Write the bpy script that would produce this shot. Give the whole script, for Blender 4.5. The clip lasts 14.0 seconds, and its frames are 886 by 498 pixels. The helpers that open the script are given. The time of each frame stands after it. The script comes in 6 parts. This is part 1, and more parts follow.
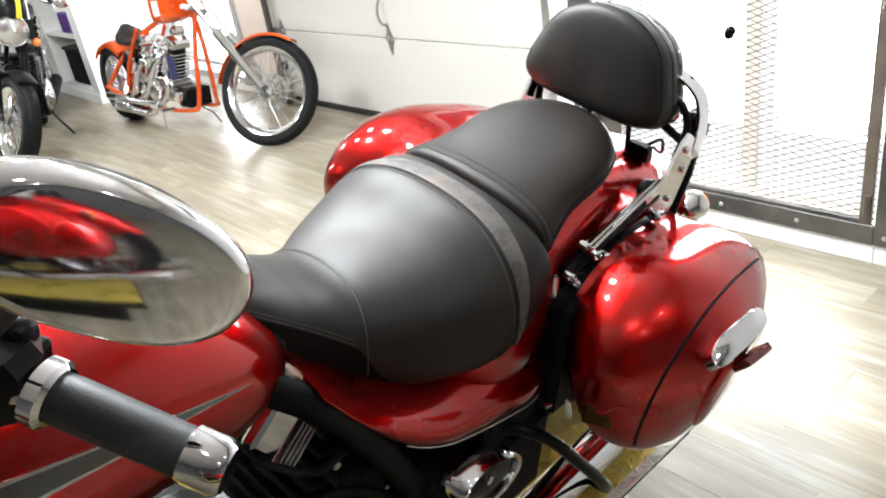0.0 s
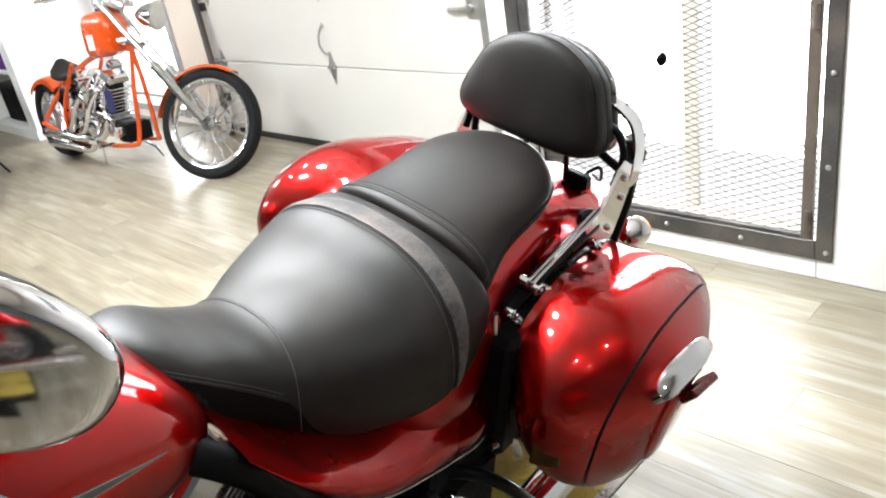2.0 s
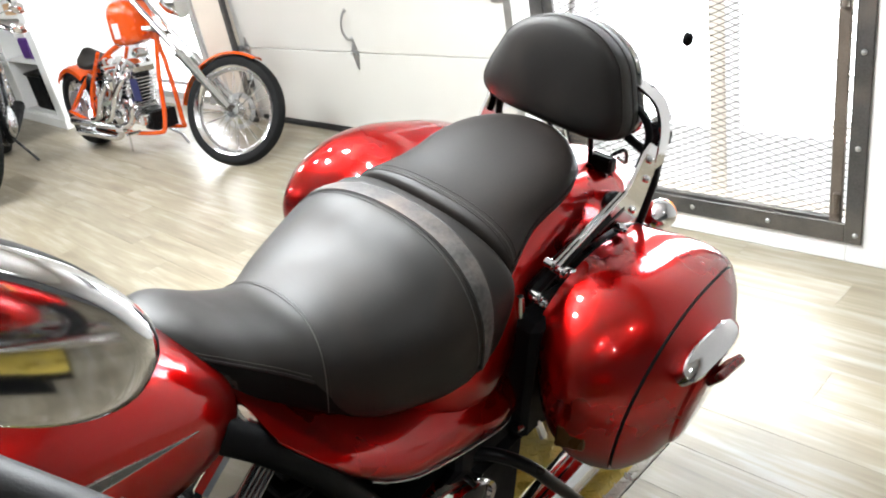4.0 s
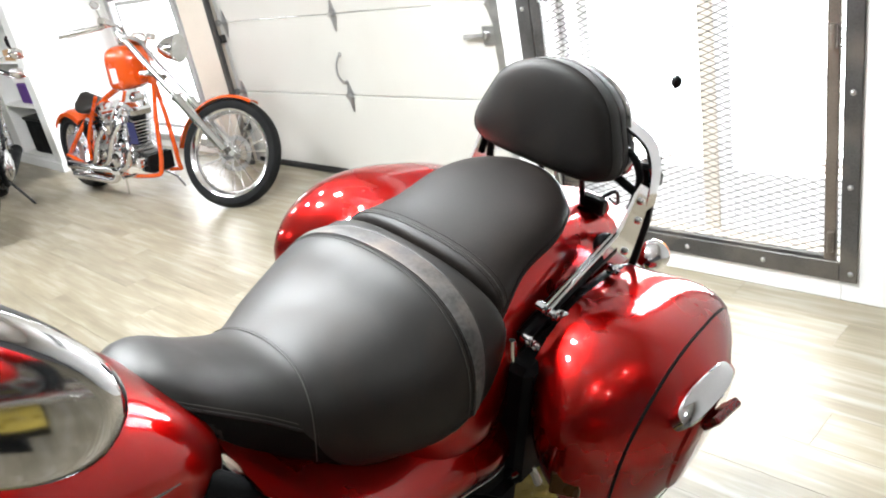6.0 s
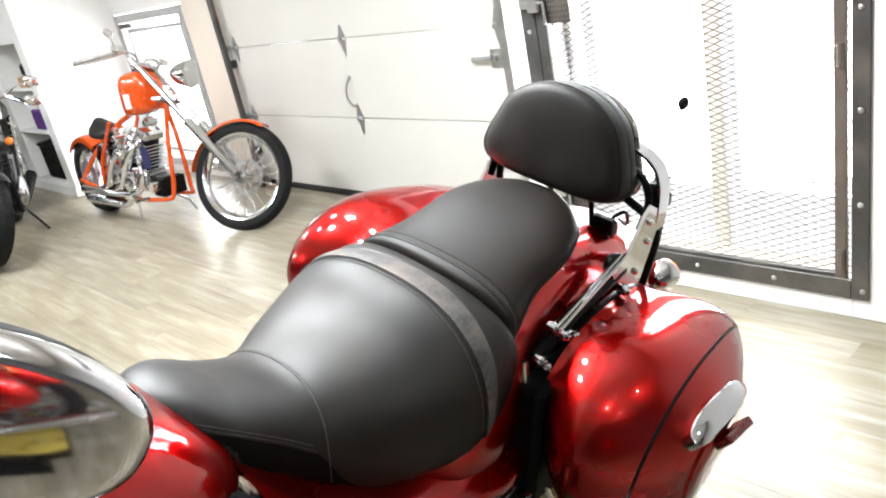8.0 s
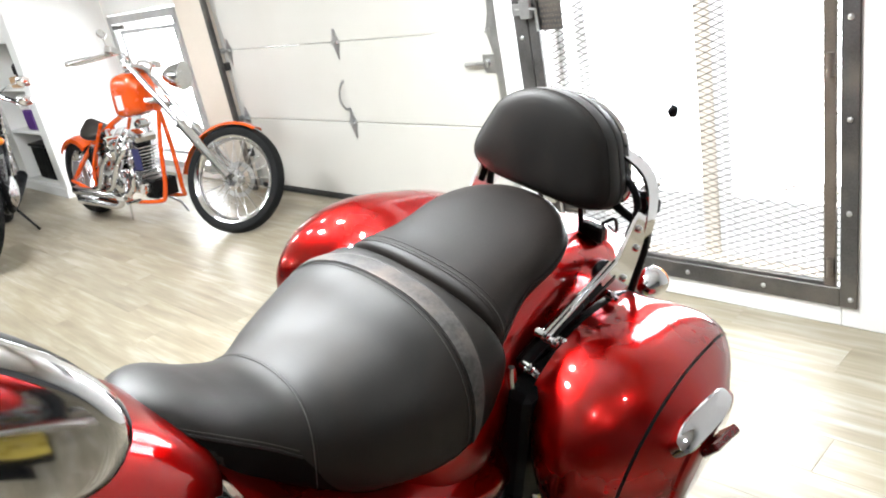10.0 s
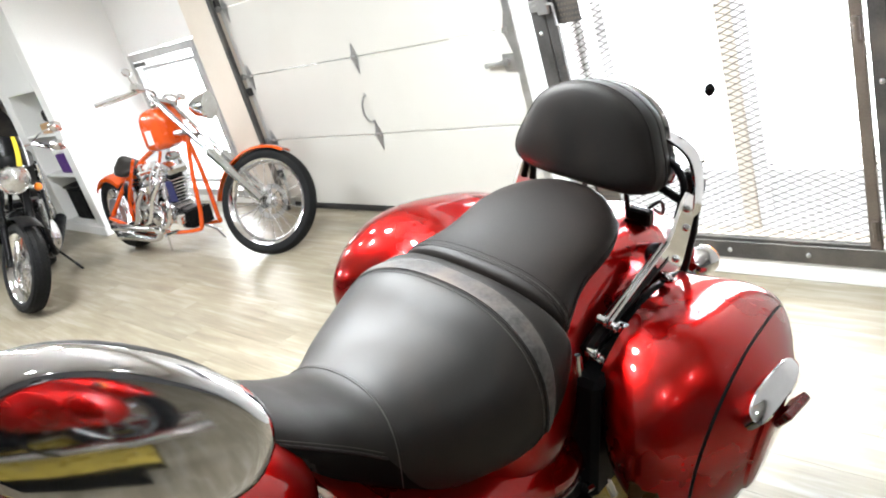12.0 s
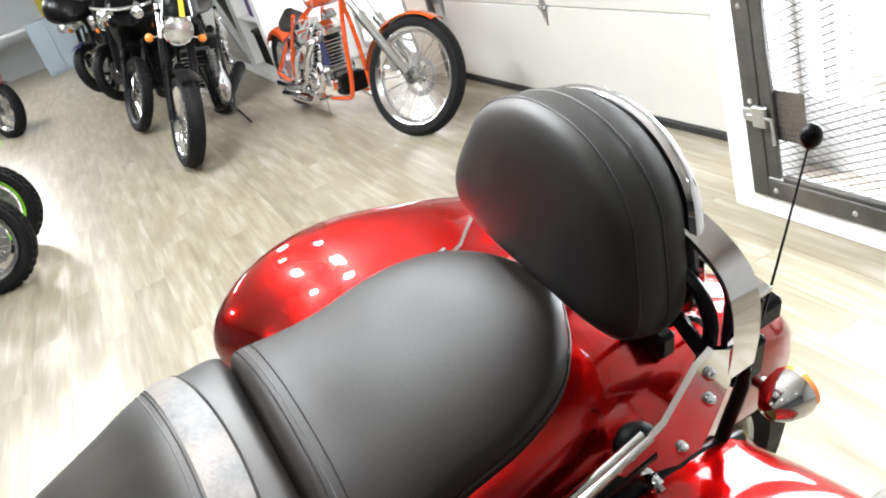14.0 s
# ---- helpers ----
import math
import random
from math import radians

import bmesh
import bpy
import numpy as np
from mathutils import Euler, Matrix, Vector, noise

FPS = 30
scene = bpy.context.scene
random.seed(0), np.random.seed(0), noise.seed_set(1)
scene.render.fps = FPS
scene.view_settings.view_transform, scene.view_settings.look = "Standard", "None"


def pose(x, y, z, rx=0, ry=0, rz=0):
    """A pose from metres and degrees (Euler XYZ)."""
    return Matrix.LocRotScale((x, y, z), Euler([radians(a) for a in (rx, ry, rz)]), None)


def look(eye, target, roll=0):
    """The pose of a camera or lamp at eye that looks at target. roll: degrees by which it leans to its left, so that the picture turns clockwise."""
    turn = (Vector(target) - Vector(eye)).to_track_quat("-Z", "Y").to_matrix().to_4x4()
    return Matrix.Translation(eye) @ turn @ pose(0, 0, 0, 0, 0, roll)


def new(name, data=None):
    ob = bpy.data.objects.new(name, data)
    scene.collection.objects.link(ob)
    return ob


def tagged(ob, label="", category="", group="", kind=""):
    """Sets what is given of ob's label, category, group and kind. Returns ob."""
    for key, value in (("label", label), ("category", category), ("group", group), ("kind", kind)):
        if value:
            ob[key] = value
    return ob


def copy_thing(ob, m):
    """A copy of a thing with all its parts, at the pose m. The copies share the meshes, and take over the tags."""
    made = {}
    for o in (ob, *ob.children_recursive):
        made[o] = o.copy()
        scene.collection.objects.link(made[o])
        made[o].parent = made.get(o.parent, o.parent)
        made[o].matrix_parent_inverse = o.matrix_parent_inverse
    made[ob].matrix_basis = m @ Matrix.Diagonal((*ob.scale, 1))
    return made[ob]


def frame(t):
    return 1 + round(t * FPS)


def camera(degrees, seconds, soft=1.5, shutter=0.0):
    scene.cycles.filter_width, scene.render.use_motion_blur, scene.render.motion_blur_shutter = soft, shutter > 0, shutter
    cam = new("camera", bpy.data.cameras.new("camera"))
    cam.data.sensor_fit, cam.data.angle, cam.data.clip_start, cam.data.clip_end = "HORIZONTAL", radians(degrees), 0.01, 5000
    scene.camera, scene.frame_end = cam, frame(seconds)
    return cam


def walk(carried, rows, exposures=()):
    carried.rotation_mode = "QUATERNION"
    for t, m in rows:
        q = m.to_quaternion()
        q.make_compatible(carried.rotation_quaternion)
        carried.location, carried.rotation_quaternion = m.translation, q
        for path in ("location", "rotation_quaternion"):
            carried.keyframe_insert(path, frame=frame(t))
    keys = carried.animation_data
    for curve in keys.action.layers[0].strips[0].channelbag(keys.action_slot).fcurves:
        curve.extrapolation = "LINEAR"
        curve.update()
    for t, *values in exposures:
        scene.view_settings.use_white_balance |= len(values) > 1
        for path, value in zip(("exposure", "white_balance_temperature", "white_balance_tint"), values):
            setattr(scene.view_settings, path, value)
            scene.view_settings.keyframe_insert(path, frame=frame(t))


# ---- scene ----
# camera and walk
cam = camera(59.3, 14.0, soft=2.0)
PATH = [
    (0, (4.194, -3.367, 1.597), (2.795, -2.247, 0.71), -9.4),
    (0.5, (4.198, -3.326, 1.607), (2.836, -2.123, 0.772), -9.9),
    (1, (4.191, -3.315, 1.598), (2.855, -2.096, 0.743), -9.7),
    (1.5, (4.183, -3.305, 1.595), (2.856, -2.084, 0.729), -9.8),
    (2, (4.18, -3.303, 1.596), (2.846, -2.081, 0.744), -10.0),
    (2.5, (4.183, -3.312, 1.598), (2.848, -2.093, 0.742), -9.6),
    (2.7, (4.181, -3.315, 1.602), (2.822, -2.125, 0.744), -10.1),
    (4.8, (4.182, -3.306, 1.591), (2.801, -2.164, 0.703), -12.1),
    (5, (4.174, -3.315, 1.592), (2.746, -2.227, 0.71), -12.4),
    (5.5, (4.169, -3.307, 1.593), (2.731, -2.211, 0.738), -12.5),
    (6, (4.182, -3.292, 1.594), (2.799, -2.08, 0.809), -11.2),
    (6.5, (4.18, -3.303, 1.601), (2.789, -2.076, 0.853), -10.2),
    (7, (4.176, -3.3, 1.6), (2.786, -2.075, 0.846), -11.3),
    (7.5, (4.179, -3.304, 1.603), (2.781, -2.086, 0.854), -11.5),
    (8, (4.191, -3.302, 1.603), (2.782, -2.087, 0.87), -11.9),
    (10.5, (4.196, -3.297, 1.604), (2.799, -2.062, 0.881), -11.0),
    (11, (4.189, -3.304, 1.602), (2.775, -2.083, 0.889), -10.1),
    (11.5, (4.173, -3.326, 1.611), (2.781, -2.055, 0.941), -13.4),
    (11.8, (4.185, -3.368, 1.622), (2.766, -2.129, 0.95), -17.7),
    (12, (4.186, -3.352, 1.619), (2.736, -2.166, 0.92), -17.3),
    (12.4, (4.203, -3.194, 1.613), (2.605, -2.168, 0.985), -12.8),
    (12.5, (4.206, -3.148, 1.605), (2.576, -2.156, 1.007), -10.7),
    (13, (4.176, -2.979, 1.576), (2.559, -2.055, 0.849), -13.3),
    (13.2, (4.118, -2.899, 1.566), (2.499, -2.03, 0.777), -14.0),
    (13.4, (4.035, -2.792, 1.578), (2.37, -2.016, 0.788), -14.0),
    (13.5, (3.993, -2.736, 1.58), (2.339, -1.94, 0.786), -14.0),
    (13.7, (3.933, -2.642, 1.581), (2.321, -1.832, 0.719), -15.3),
    (14, (3.919, -2.492, 1.559), (2.218, -1.932, 0.668), -19.1),
]
walk(cam, [(t, look(eye, target, roll)) for t, eye, target, roll in PATH], exposures=[(0.0, 0.0), (14.0, 0.0)])

# world, daylight and lamps
world = bpy.data.worlds.new("sky")
scene.world = world
world.use_nodes = True
wn = world.node_tree.nodes
sky = wn.new("ShaderNodeTexSky")
sky.sky_type, sky.sun_disc, sky.sun_elevation, sky.sun_rotation = "NISHITA", False, radians(35), radians(150)
wn["Background"].inputs["Strength"].default_value = 0.1
world.node_tree.links.new(sky.outputs["Color"], wn["Background"].inputs["Color"])


def area_lamp(name, eye, target, w, h, watts, colour):
    data = bpy.data.lights.new(name, "AREA")
    data.shape, data.size, data.size_y, data.energy, data.color = "RECTANGLE", w, h, watts, colour
    ob = new(name, data)
    ob.matrix_world = look(eye, target)
    return ob


DAY, LAMP = (0.90, 0.95, 1.0), (0.905, 0.96, 1.0)
area_lamp("daylight_gate", (2.55, -0.12, 1.2), (2.55, -3.0, 0.9), 1.3, 1.7, 110, DAY)
area_lamp("daylight_small_window", (-2.73, 0.12, 0.82), (-2.73, -3.0, 0.6), 1.2, 1.2, 22, DAY)
CEIL = 2.75
LAMPS = ((5.6, -1.7, 10), (4.8, -3.1, 10), (6.4, -3.0, 10), (1.6, -1.9, 44), (2.4, -1.9, 62), (1.6, -2.5, 44), (2.4, -2.5, 62), (1.0, -5.2, 36), (-4.6, -4.6, 36))
for lx, ly, watts in LAMPS:
    area_lamp("ceiling_lamp_light", (lx, ly, CEIL - 0.13), (lx, ly, 0), 0.017 * math.sqrt(watts), 0.017 * math.sqrt(watts), watts, LAMP)
# only the far end has a known fixture; x -1.2 is added for seat sheen
TUBES = ((-1.2, -2.25), (-2.6, -4.4), (-5.2, -4.4), (-7.8, -4.4), (-10.4, -4.4))
for lx, ly in TUBES:
    area_lamp("ceiling_tube_light", (lx, ly, CEIL - 0.10), (lx, ly, 0), 1.2, 0.22, 80 if lx > -6 else 105, LAMP)

# ---- materials ----


def material(name, colour, rough=0.5, metal=0.0, vary=0.15, scale=8.0, bump=0.1, fine=120.0, coat=0.0, spec=0.5, stain=None, stain_scale=1.5, dist=0.002, rand=0.0, glow=0.0, sheen=0.0):
    """Colour with two scales of variation, grain bump, uneven gloss; stain: a second colour in soft patches."""
    m = bpy.data.materials.new(name)
    m.use_nodes = True
    n, l = m.node_tree.nodes, m.node_tree.links
    b = n["Principled BSDF"]
    co = n.new("ShaderNodeTexCoord")
    big, small = n.new("ShaderNodeTexNoise"), n.new("ShaderNodeTexNoise")
    for tex, s in ((big, scale), (small, fine)):
        tex.inputs["Scale"].default_value = s
        tex.inputs["Detail"].default_value = 4
        l.new(co.outputs["Object"], tex.inputs["Vector"])
    add = n.new("ShaderNodeMath")
    add.operation = "ADD"
    l.new(big.outputs["Fac"], add.inputs[0])
    l.new(small.outputs["Fac"], add.inputs[1])
    mr = n.new("ShaderNodeMapRange")
    mr.inputs["From Min"].default_value, mr.inputs["From Max"].default_value = 0.7, 1.3
    mr.inputs["To Min"].default_value, mr.inputs["To Max"].default_value = 1 - vary, 1 + vary
    l.new(add.outputs[0], mr.inputs["Value"])
    mul = n.new("ShaderNodeMix")
    mul.data_type, mul.blend_type = "RGBA", "MULTIPLY"
    mul.inputs["Factor"].default_value = 1
    mul.inputs["A"].default_value = (*colour, 1)
    l.new(mr.outputs[0], mul.inputs["B"])
    out = mul.outputs["Result"]
    if stain:
        st = n.new("ShaderNodeTexNoise")
        st.inputs["Scale"].default_value = stain_scale
        st.inputs["Detail"].default_value = 6
        l.new(co.outputs["Object"], st.inputs["Vector"])
        sm = n.new("ShaderNodeMapRange")
        sm.inputs["From Min"].default_value, sm.inputs["From Max"].default_value = 0.5, 0.75
        l.new(st.outputs["Fac"], sm.inputs["Value"])
        mx = n.new("ShaderNodeMix")
        mx.data_type = "RGBA"
        mx.inputs["B"].default_value = (*stain, 1)
        l.new(sm.outputs[0], mx.inputs["Factor"])
        l.new(out, mx.inputs["A"])
        out = mx.outputs["Result"]
    if rand:
        oi, rr, rm = n.new("ShaderNodeObjectInfo"), n.new("ShaderNodeMapRange"), n.new("ShaderNodeMix")
        rr.inputs["To Min"].default_value, rr.inputs["To Max"].default_value = 1 - rand, 1 + rand
        l.new(oi.outputs["Random"], rr.inputs["Value"])
        rm.data_type, rm.blend_type = "RGBA", "MULTIPLY"
        rm.inputs["Factor"].default_value = 1
        l.new(out, rm.inputs["A"])
        l.new(rr.outputs[0], rm.inputs["B"])
        out = rm.outputs["Result"]
    l.new(out, b.inputs["Base Color"])
    ro = n.new("ShaderNodeMapRange")
    ro.inputs["From Min"].default_value, ro.inputs["From Max"].default_value = 0.3, 0.7
    ro.inputs["To Min"].default_value, ro.inputs["To Max"].default_value = max(0.0, rough * 0.85), min(1, rough * 1.15)
    l.new(big.outputs["Fac"], ro.inputs["Value"])
    l.new(ro.outputs[0], b.inputs["Roughness"])
    b.inputs["Metallic"].default_value = metal
    b.inputs["Coat Weight"].default_value = coat
    b.inputs["Coat Roughness"].default_value = 0.03
    b.inputs["Specular IOR Level"].default_value = spec
    b.inputs["Sheen Weight"].default_value = sheen
    if bump:
        bp = n.new("ShaderNodeBump")
        bp.inputs["Strength"].default_value, bp.inputs["Distance"].default_value = bump, dist
        l.new(small.outputs["Fac"], bp.inputs["Height"])
        l.new(bp.outputs[0], b.inputs["Normal"])
    if glow:
        b.inputs["Emission Color"].default_value = (*colour, 1)
        b.inputs["Emission Strength"].default_value = glow
    return m


def glass(name, colour=(1, 1, 1), rough=0.02):
    m = bpy.data.materials.new(name)
    m.use_nodes = True
    b = m.node_tree.nodes["Principled BSDF"]
    b.inputs["Base Color"].default_value = (*colour, 1)
    b.inputs["Transmission Weight"].default_value = 1
    b.inputs["Roughness"].default_value = rough
    b.inputs["IOR"].default_value = 1.1
    return m


RED = material("candy_red_paint", (0.42, 0.005, 0.0045), 0.29, 0.94, 0.06, 5, 0.0, 900, coat=1.0, spec=0.05)
RED.node_tree.nodes["Principled BSDF"].inputs["Specular Tint"].default_value = (0.22, 0.01, 0.01, 1)
LEATHER = material("black_vinyl", (0.006, 0.005, 0.0044), 0.53, 0, 0.30, 9, 0.14, 420, spec=0.43, dist=0.0006, stain=(0.026, 0.018, 0.013), stain_scale=4.5)
LEATHER_WORN = material("worn_black_vinyl", (0.075, 0.07, 0.067), 0.50, 0, 0.45, 26, 0.5, 140, spec=0.37, dist=0.0015, stain=(0.22, 0.165, 0.135), stain_scale=8)
LEATHER.node_tree.nodes["Principled BSDF"].inputs["Specular Tint"].default_value = (1.0, 0.97, 0.94, 1)
LEATHER_SIDE = material("matt_black_vinyl", (0.004, 0.0036, 0.0034), 0.62, 0, 0.3, 12, 0.2, 420, spec=0.10, dist=0.0006)
LEATHER_DULL = material("dull_black_vinyl", (0.014, 0.0105, 0.0088), 0.50, 0, 0.35, 7, 0.16, 420, spec=0.21, dist=0.0006, stain=(0.03, 0.0205, 0.015), stain_scale=4.0)
THREAD = material("grey_thread", (0.075, 0.07, 0.064), 0.7, 0, 0.1, 30, 0.1)
CHROME = material("chrome", (0.78, 0.78, 0.8), 0.06, 1.0, 0.03, 12, 0.0, 200)
ALU = material("polished_alloy", (0.62, 0.62, 0.63), 0.2, 1.0, 0.1, 14, 0.08, 200)
BLACK = material("black_enamel", (0.004, 0.004, 0.0045), 0.3, 0, 0.2, 12, 0.04, 200, spec=0.16)
MATT = material("matt_black_plastic", (0.006, 0.006, 0.0065), 0.5, 0, 0.25, 14, 0.15, 300, spec=0.07)
RUBBER = material("tyre_rubber", (0.008, 0.008, 0.0085), 0.6, 0, 0.3, 16, 0.3, 240, spec=0.14, stain=(0.015, 0.0145, 0.0135), stain_scale=7)
SATIN = material("satin_graphite", (0.07, 0.07, 0.07), 0.45, 0.2, 0.15, 12, 0.1, 300)
GRIP = material("grip_rubber", (0.022, 0.022, 0.024), 0.5, 0, 0.2, 20, 0.2, 400)
STRIPE = material("graphite_stripe", (0.06, 0.062, 0.068), 0.25, 0.5, 0.06, 10, 0.02, 500, coat=1.0)
PIN = material("silver_pinstripe", (0.4, 0.4, 0.41), 0.25, 0.7, 0.05, 10, 0.0, coat=1.0)
AMBER = material("amber_lens", (0.85, 0.22, 0.02), 0.12, 0, 0.1, 20, 0.0, coat=1.0)
CLEAR = material("clear_lens", (0.55, 0.55, 0.54), 0.16, 0.75, 0.1, 60, 0.1, 160, coat=1.0)
REDLENS = material("red_reflector", (0.10, 0.006, 0.007), 0.12, 0, 0.1, 40, 0.1, 200, coat=1.0)
MIRROR = material("mirror_glass", (0.86, 0.87, 0.87), 0.015, 1.0, 0.01, 5, 0.0)
ORANGE = material("orange_paint", (0.64, 0.075, 0.005), 0.25, 0.05, 0.08, 6, 0.02, 600, coat=1.0)
WHITE = material("white_wall_paint", (0.80, 0.795, 0.78), 0.6, 0, 0.03, 1.2, 0.15, 90, stain=(0.76, 0.755, 0.74), stain_scale=0.8)
PALEWALL = material("pale_grey_wall_paint", (0.55, 0.57, 0.59), 0.6, 0, 0.05, 1.2, 0.12, 90)
# dark tone for the unseen walls, picked to keep reflections on the bike dim
SLATE = material("grey_wall_paint", (0.15, 0.15, 0.155), 0.6, 0, 0.06, 1.2, 0.15, 90)
# cream holds the shade on the post by the overhead door; stile and sill share it
BEIGE = material("cream_post_and_trim", (0.66, 0.60, 0.52), 0.55, 0, 0.05, 1.5, 0.15, 80, stain=(0.58, 0.52, 0.45))
GDOOR = material("cream_steel_door", (0.58, 0.565, 0.53), 0.42, 0, 0.04, 1.2, 0.12, 150, stain=(0.54, 0.52, 0.48), stain_scale=1.1)
CEILM = material("ceiling_paint", (0.76, 0.76, 0.75), 0.7, 0, 0.06, 1.4, 0.2, 60)
IRON = material("dark_angle_iron", (0.075, 0.072, 0.07), 0.45, 0.5, 0.35, 9, 0.3, 160, stain=(0.16, 0.14, 0.12), stain_scale=4)
RUSTY = material("brown_gate_bar", (0.13, 0.105, 0.085), 0.5, 0.3, 0.3, 9, 0.3, 160)
ZINC = material("zinc_steel", (0.45, 0.45, 0.45), 0.35, 0.9, 0.15, 16, 0.1, 160)
SEAL = material("black_rubber_seal", (0.015, 0.015, 0.015), 0.6, 0, 0.2, 10, 0.2)
MESH = material("expanded_steel", (0.045, 0.04, 0.037), 0.5, 0.3, 0.2, 20, 0.0)
CARD = material("white_cardboard", (0.78, 0.77, 0.75), 0.7, 0, 0.06, 4, 0.1, rand=0.12)
INK = material("blue_print", (0.42, 0.47, 0.58), 0.7, 0, 0.2, 20, 0.1)
NAVY = material("navy_paint", (0.02, 0.035, 0.11), 0.25, 0.1, 0.1, 6, 0.02, coat=1.0)
YELLOW = material("yellow_paint", (0.66, 0.52, 0.03), 0.3, 0, 0.1, 6, 0.02, coat=0.6)
WHITEP = material("white_gloss_paint", (0.8, 0.8, 0.8), 0.25, 0, 0.04, 6, 0.02, coat=0.6)
GREEN = material("lime_green_paint", (0.25, 0.72, 0.03), 0.3, 0, 0.08, 6, 0.02, coat=0.6)
BLUECLOTH = material("blue_cloth_tag", (0.012, 0.014, 0.075), 0.8, 0, 0.2, 10, 0.2)
STEELBLUE = material("grey_blue_wall_paint", (0.32, 0.38, 0.42), 0.6, 0, 0.06, 2, 0.1)
TAN = material("tan_leather", (0.42, 0.25, 0.12), 0.5, 0, 0.2, 12, 0.2)
PURPLE = material("purple_plastic", (0.10, 0.03, 0.22), 0.4, 0, 0.2, 12, 0.1)
TREADY = material("yellow_tread_plate", (0.62, 0.47, 0.10), 0.3, 0.25, 0.2, 8, 0.1, 160, stain=(0.45, 0.36, 0.15), stain_scale=6)
TREADS = material("bare_tread_plate", (0.55, 0.53, 0.48), 0.3, 0.85, 0.2, 8, 0.1, 160)


def vinyl(name, islands):
    """Printed oak planks: streaks along the plank, knots, a tone for each plank."""
    m = bpy.data.materials.new(name)
    m.use_nodes = True
    n, l = m.node_tree.nodes, m.node_tree.links
    b = n["Principled BSDF"]
    geo, oi = n.new("ShaderNodeNewGeometry"), n.new("ShaderNodeObjectInfo")
    rnd_out = geo.outputs["Random Per Island"] if islands else oi.outputs["Random"]
    mul = n.new("ShaderNodeMath")
    mul.operation = "MULTIPLY"
    mul.inputs[1].default_value = 53.0
    l.new(rnd_out, mul.inputs[0])
    add = n.new("ShaderNodeVectorMath")
    l.new(geo.outputs["Position"], add.inputs[0])
    l.new(mul.outputs[0], add.inputs[1])
    mp = n.new("ShaderNodeMapping")
    mp.inputs["Scale"].default_value = (1.1, 22.0, 1.0)
    l.new(add.outputs[0], mp.inputs["Vector"])
    grain, blot = n.new("ShaderNodeTexNoise"), n.new("ShaderNodeTexNoise")
    grain.inputs["Scale"].default_value, grain.inputs["Detail"].default_value, grain.inputs["Distortion"].default_value = 1.5, 8, 1.2
    l.new(mp.outputs[0], grain.inputs["Vector"])
    mp2 = n.new("ShaderNodeMapping")
    mp2.inputs["Scale"].default_value = (2.0, 13.0, 1.0)
    l.new(add.outputs[0], mp2.inputs["Vector"])
    blot.inputs["Scale"].default_value, blot.inputs["Detail"].default_value = 1.1, 4
    l.new(mp2.outputs[0], blot.inputs["Vector"])
    ramp = n.new("ShaderNodeValToRGB")
    el = ramp.color_ramp.elements
    el[0].position, el[0].color = 0.32, (0.195, 0.163, 0.115, 1)
    el[1].position, el[1].color = 0.68, (0.385, 0.36, 0.31, 1)
    mid = el.new(0.5)
    mid.color = (0.275, 0.238, 0.170, 1)
    avg = n.new("ShaderNodeMix")
    avg.inputs["Factor"].default_value = 0.58
    l.new(grain.outputs["Fac"], avg.inputs["A"])
    l.new(blot.outputs["Fac"], avg.inputs["B"])
    l.new(avg.outputs["Result"], ramp.inputs["Fac"])
    tone, mx = n.new("ShaderNodeMapRange"), n.new("ShaderNodeMix")
    tone.inputs["To Min"].default_value, tone.inputs["To Max"].default_value = 0.9, 1.08
    l.new(rnd_out, tone.inputs["Value"])
    mx.data_type, mx.blend_type = "RGBA", "MULTIPLY"
    mx.inputs["Factor"].default_value = 1
    l.new(ramp.outputs["Color"], mx.inputs["A"])
    l.new(tone.outputs[0], mx.inputs["B"])
    l.new(mx.outputs["Result"], b.inputs["Base Color"])
    ro = n.new("ShaderNodeMapRange")
    ro.inputs["To Min"].default_value, ro.inputs["To Max"].default_value = 0.28, 0.40
    l.new(grain.outputs["Fac"], ro.inputs["Value"])
    l.new(ro.outputs[0], b.inputs["Roughness"])
    bp = n.new("ShaderNodeBump")
    bp.inputs["Strength"].default_value, bp.inputs["Distance"].default_value = 0.04, 0.0005
    l.new(grain.outputs["Fac"], bp.inputs["Height"])
    l.new(bp.outputs[0], b.inputs["Normal"])
    return m


VINYL, VINYL_FAR = vinyl("oak_vinyl_plank", False), vinyl("oak_vinyl_floor", True)
GAP = material("plank_joint", (0.16, 0.125, 0.08), 0.7, 0, 0.2, 6, 0.0)
PANE = glass("window_glass")
SKYGLOW = material("bright_overcast", (0.95, 0.98, 1.0), 1.0, 0, 0.0, 1, 0.0, glow=5.0)
TUBE = material("lit_tube", (1.0, 0.97, 0.92), 0.5, 0, 0.0, 1, 0.0, glow=14.0)
SCREEN = glass("tinted_windscreen", (0.2, 0.2, 0.2))

# ---- building helpers ----


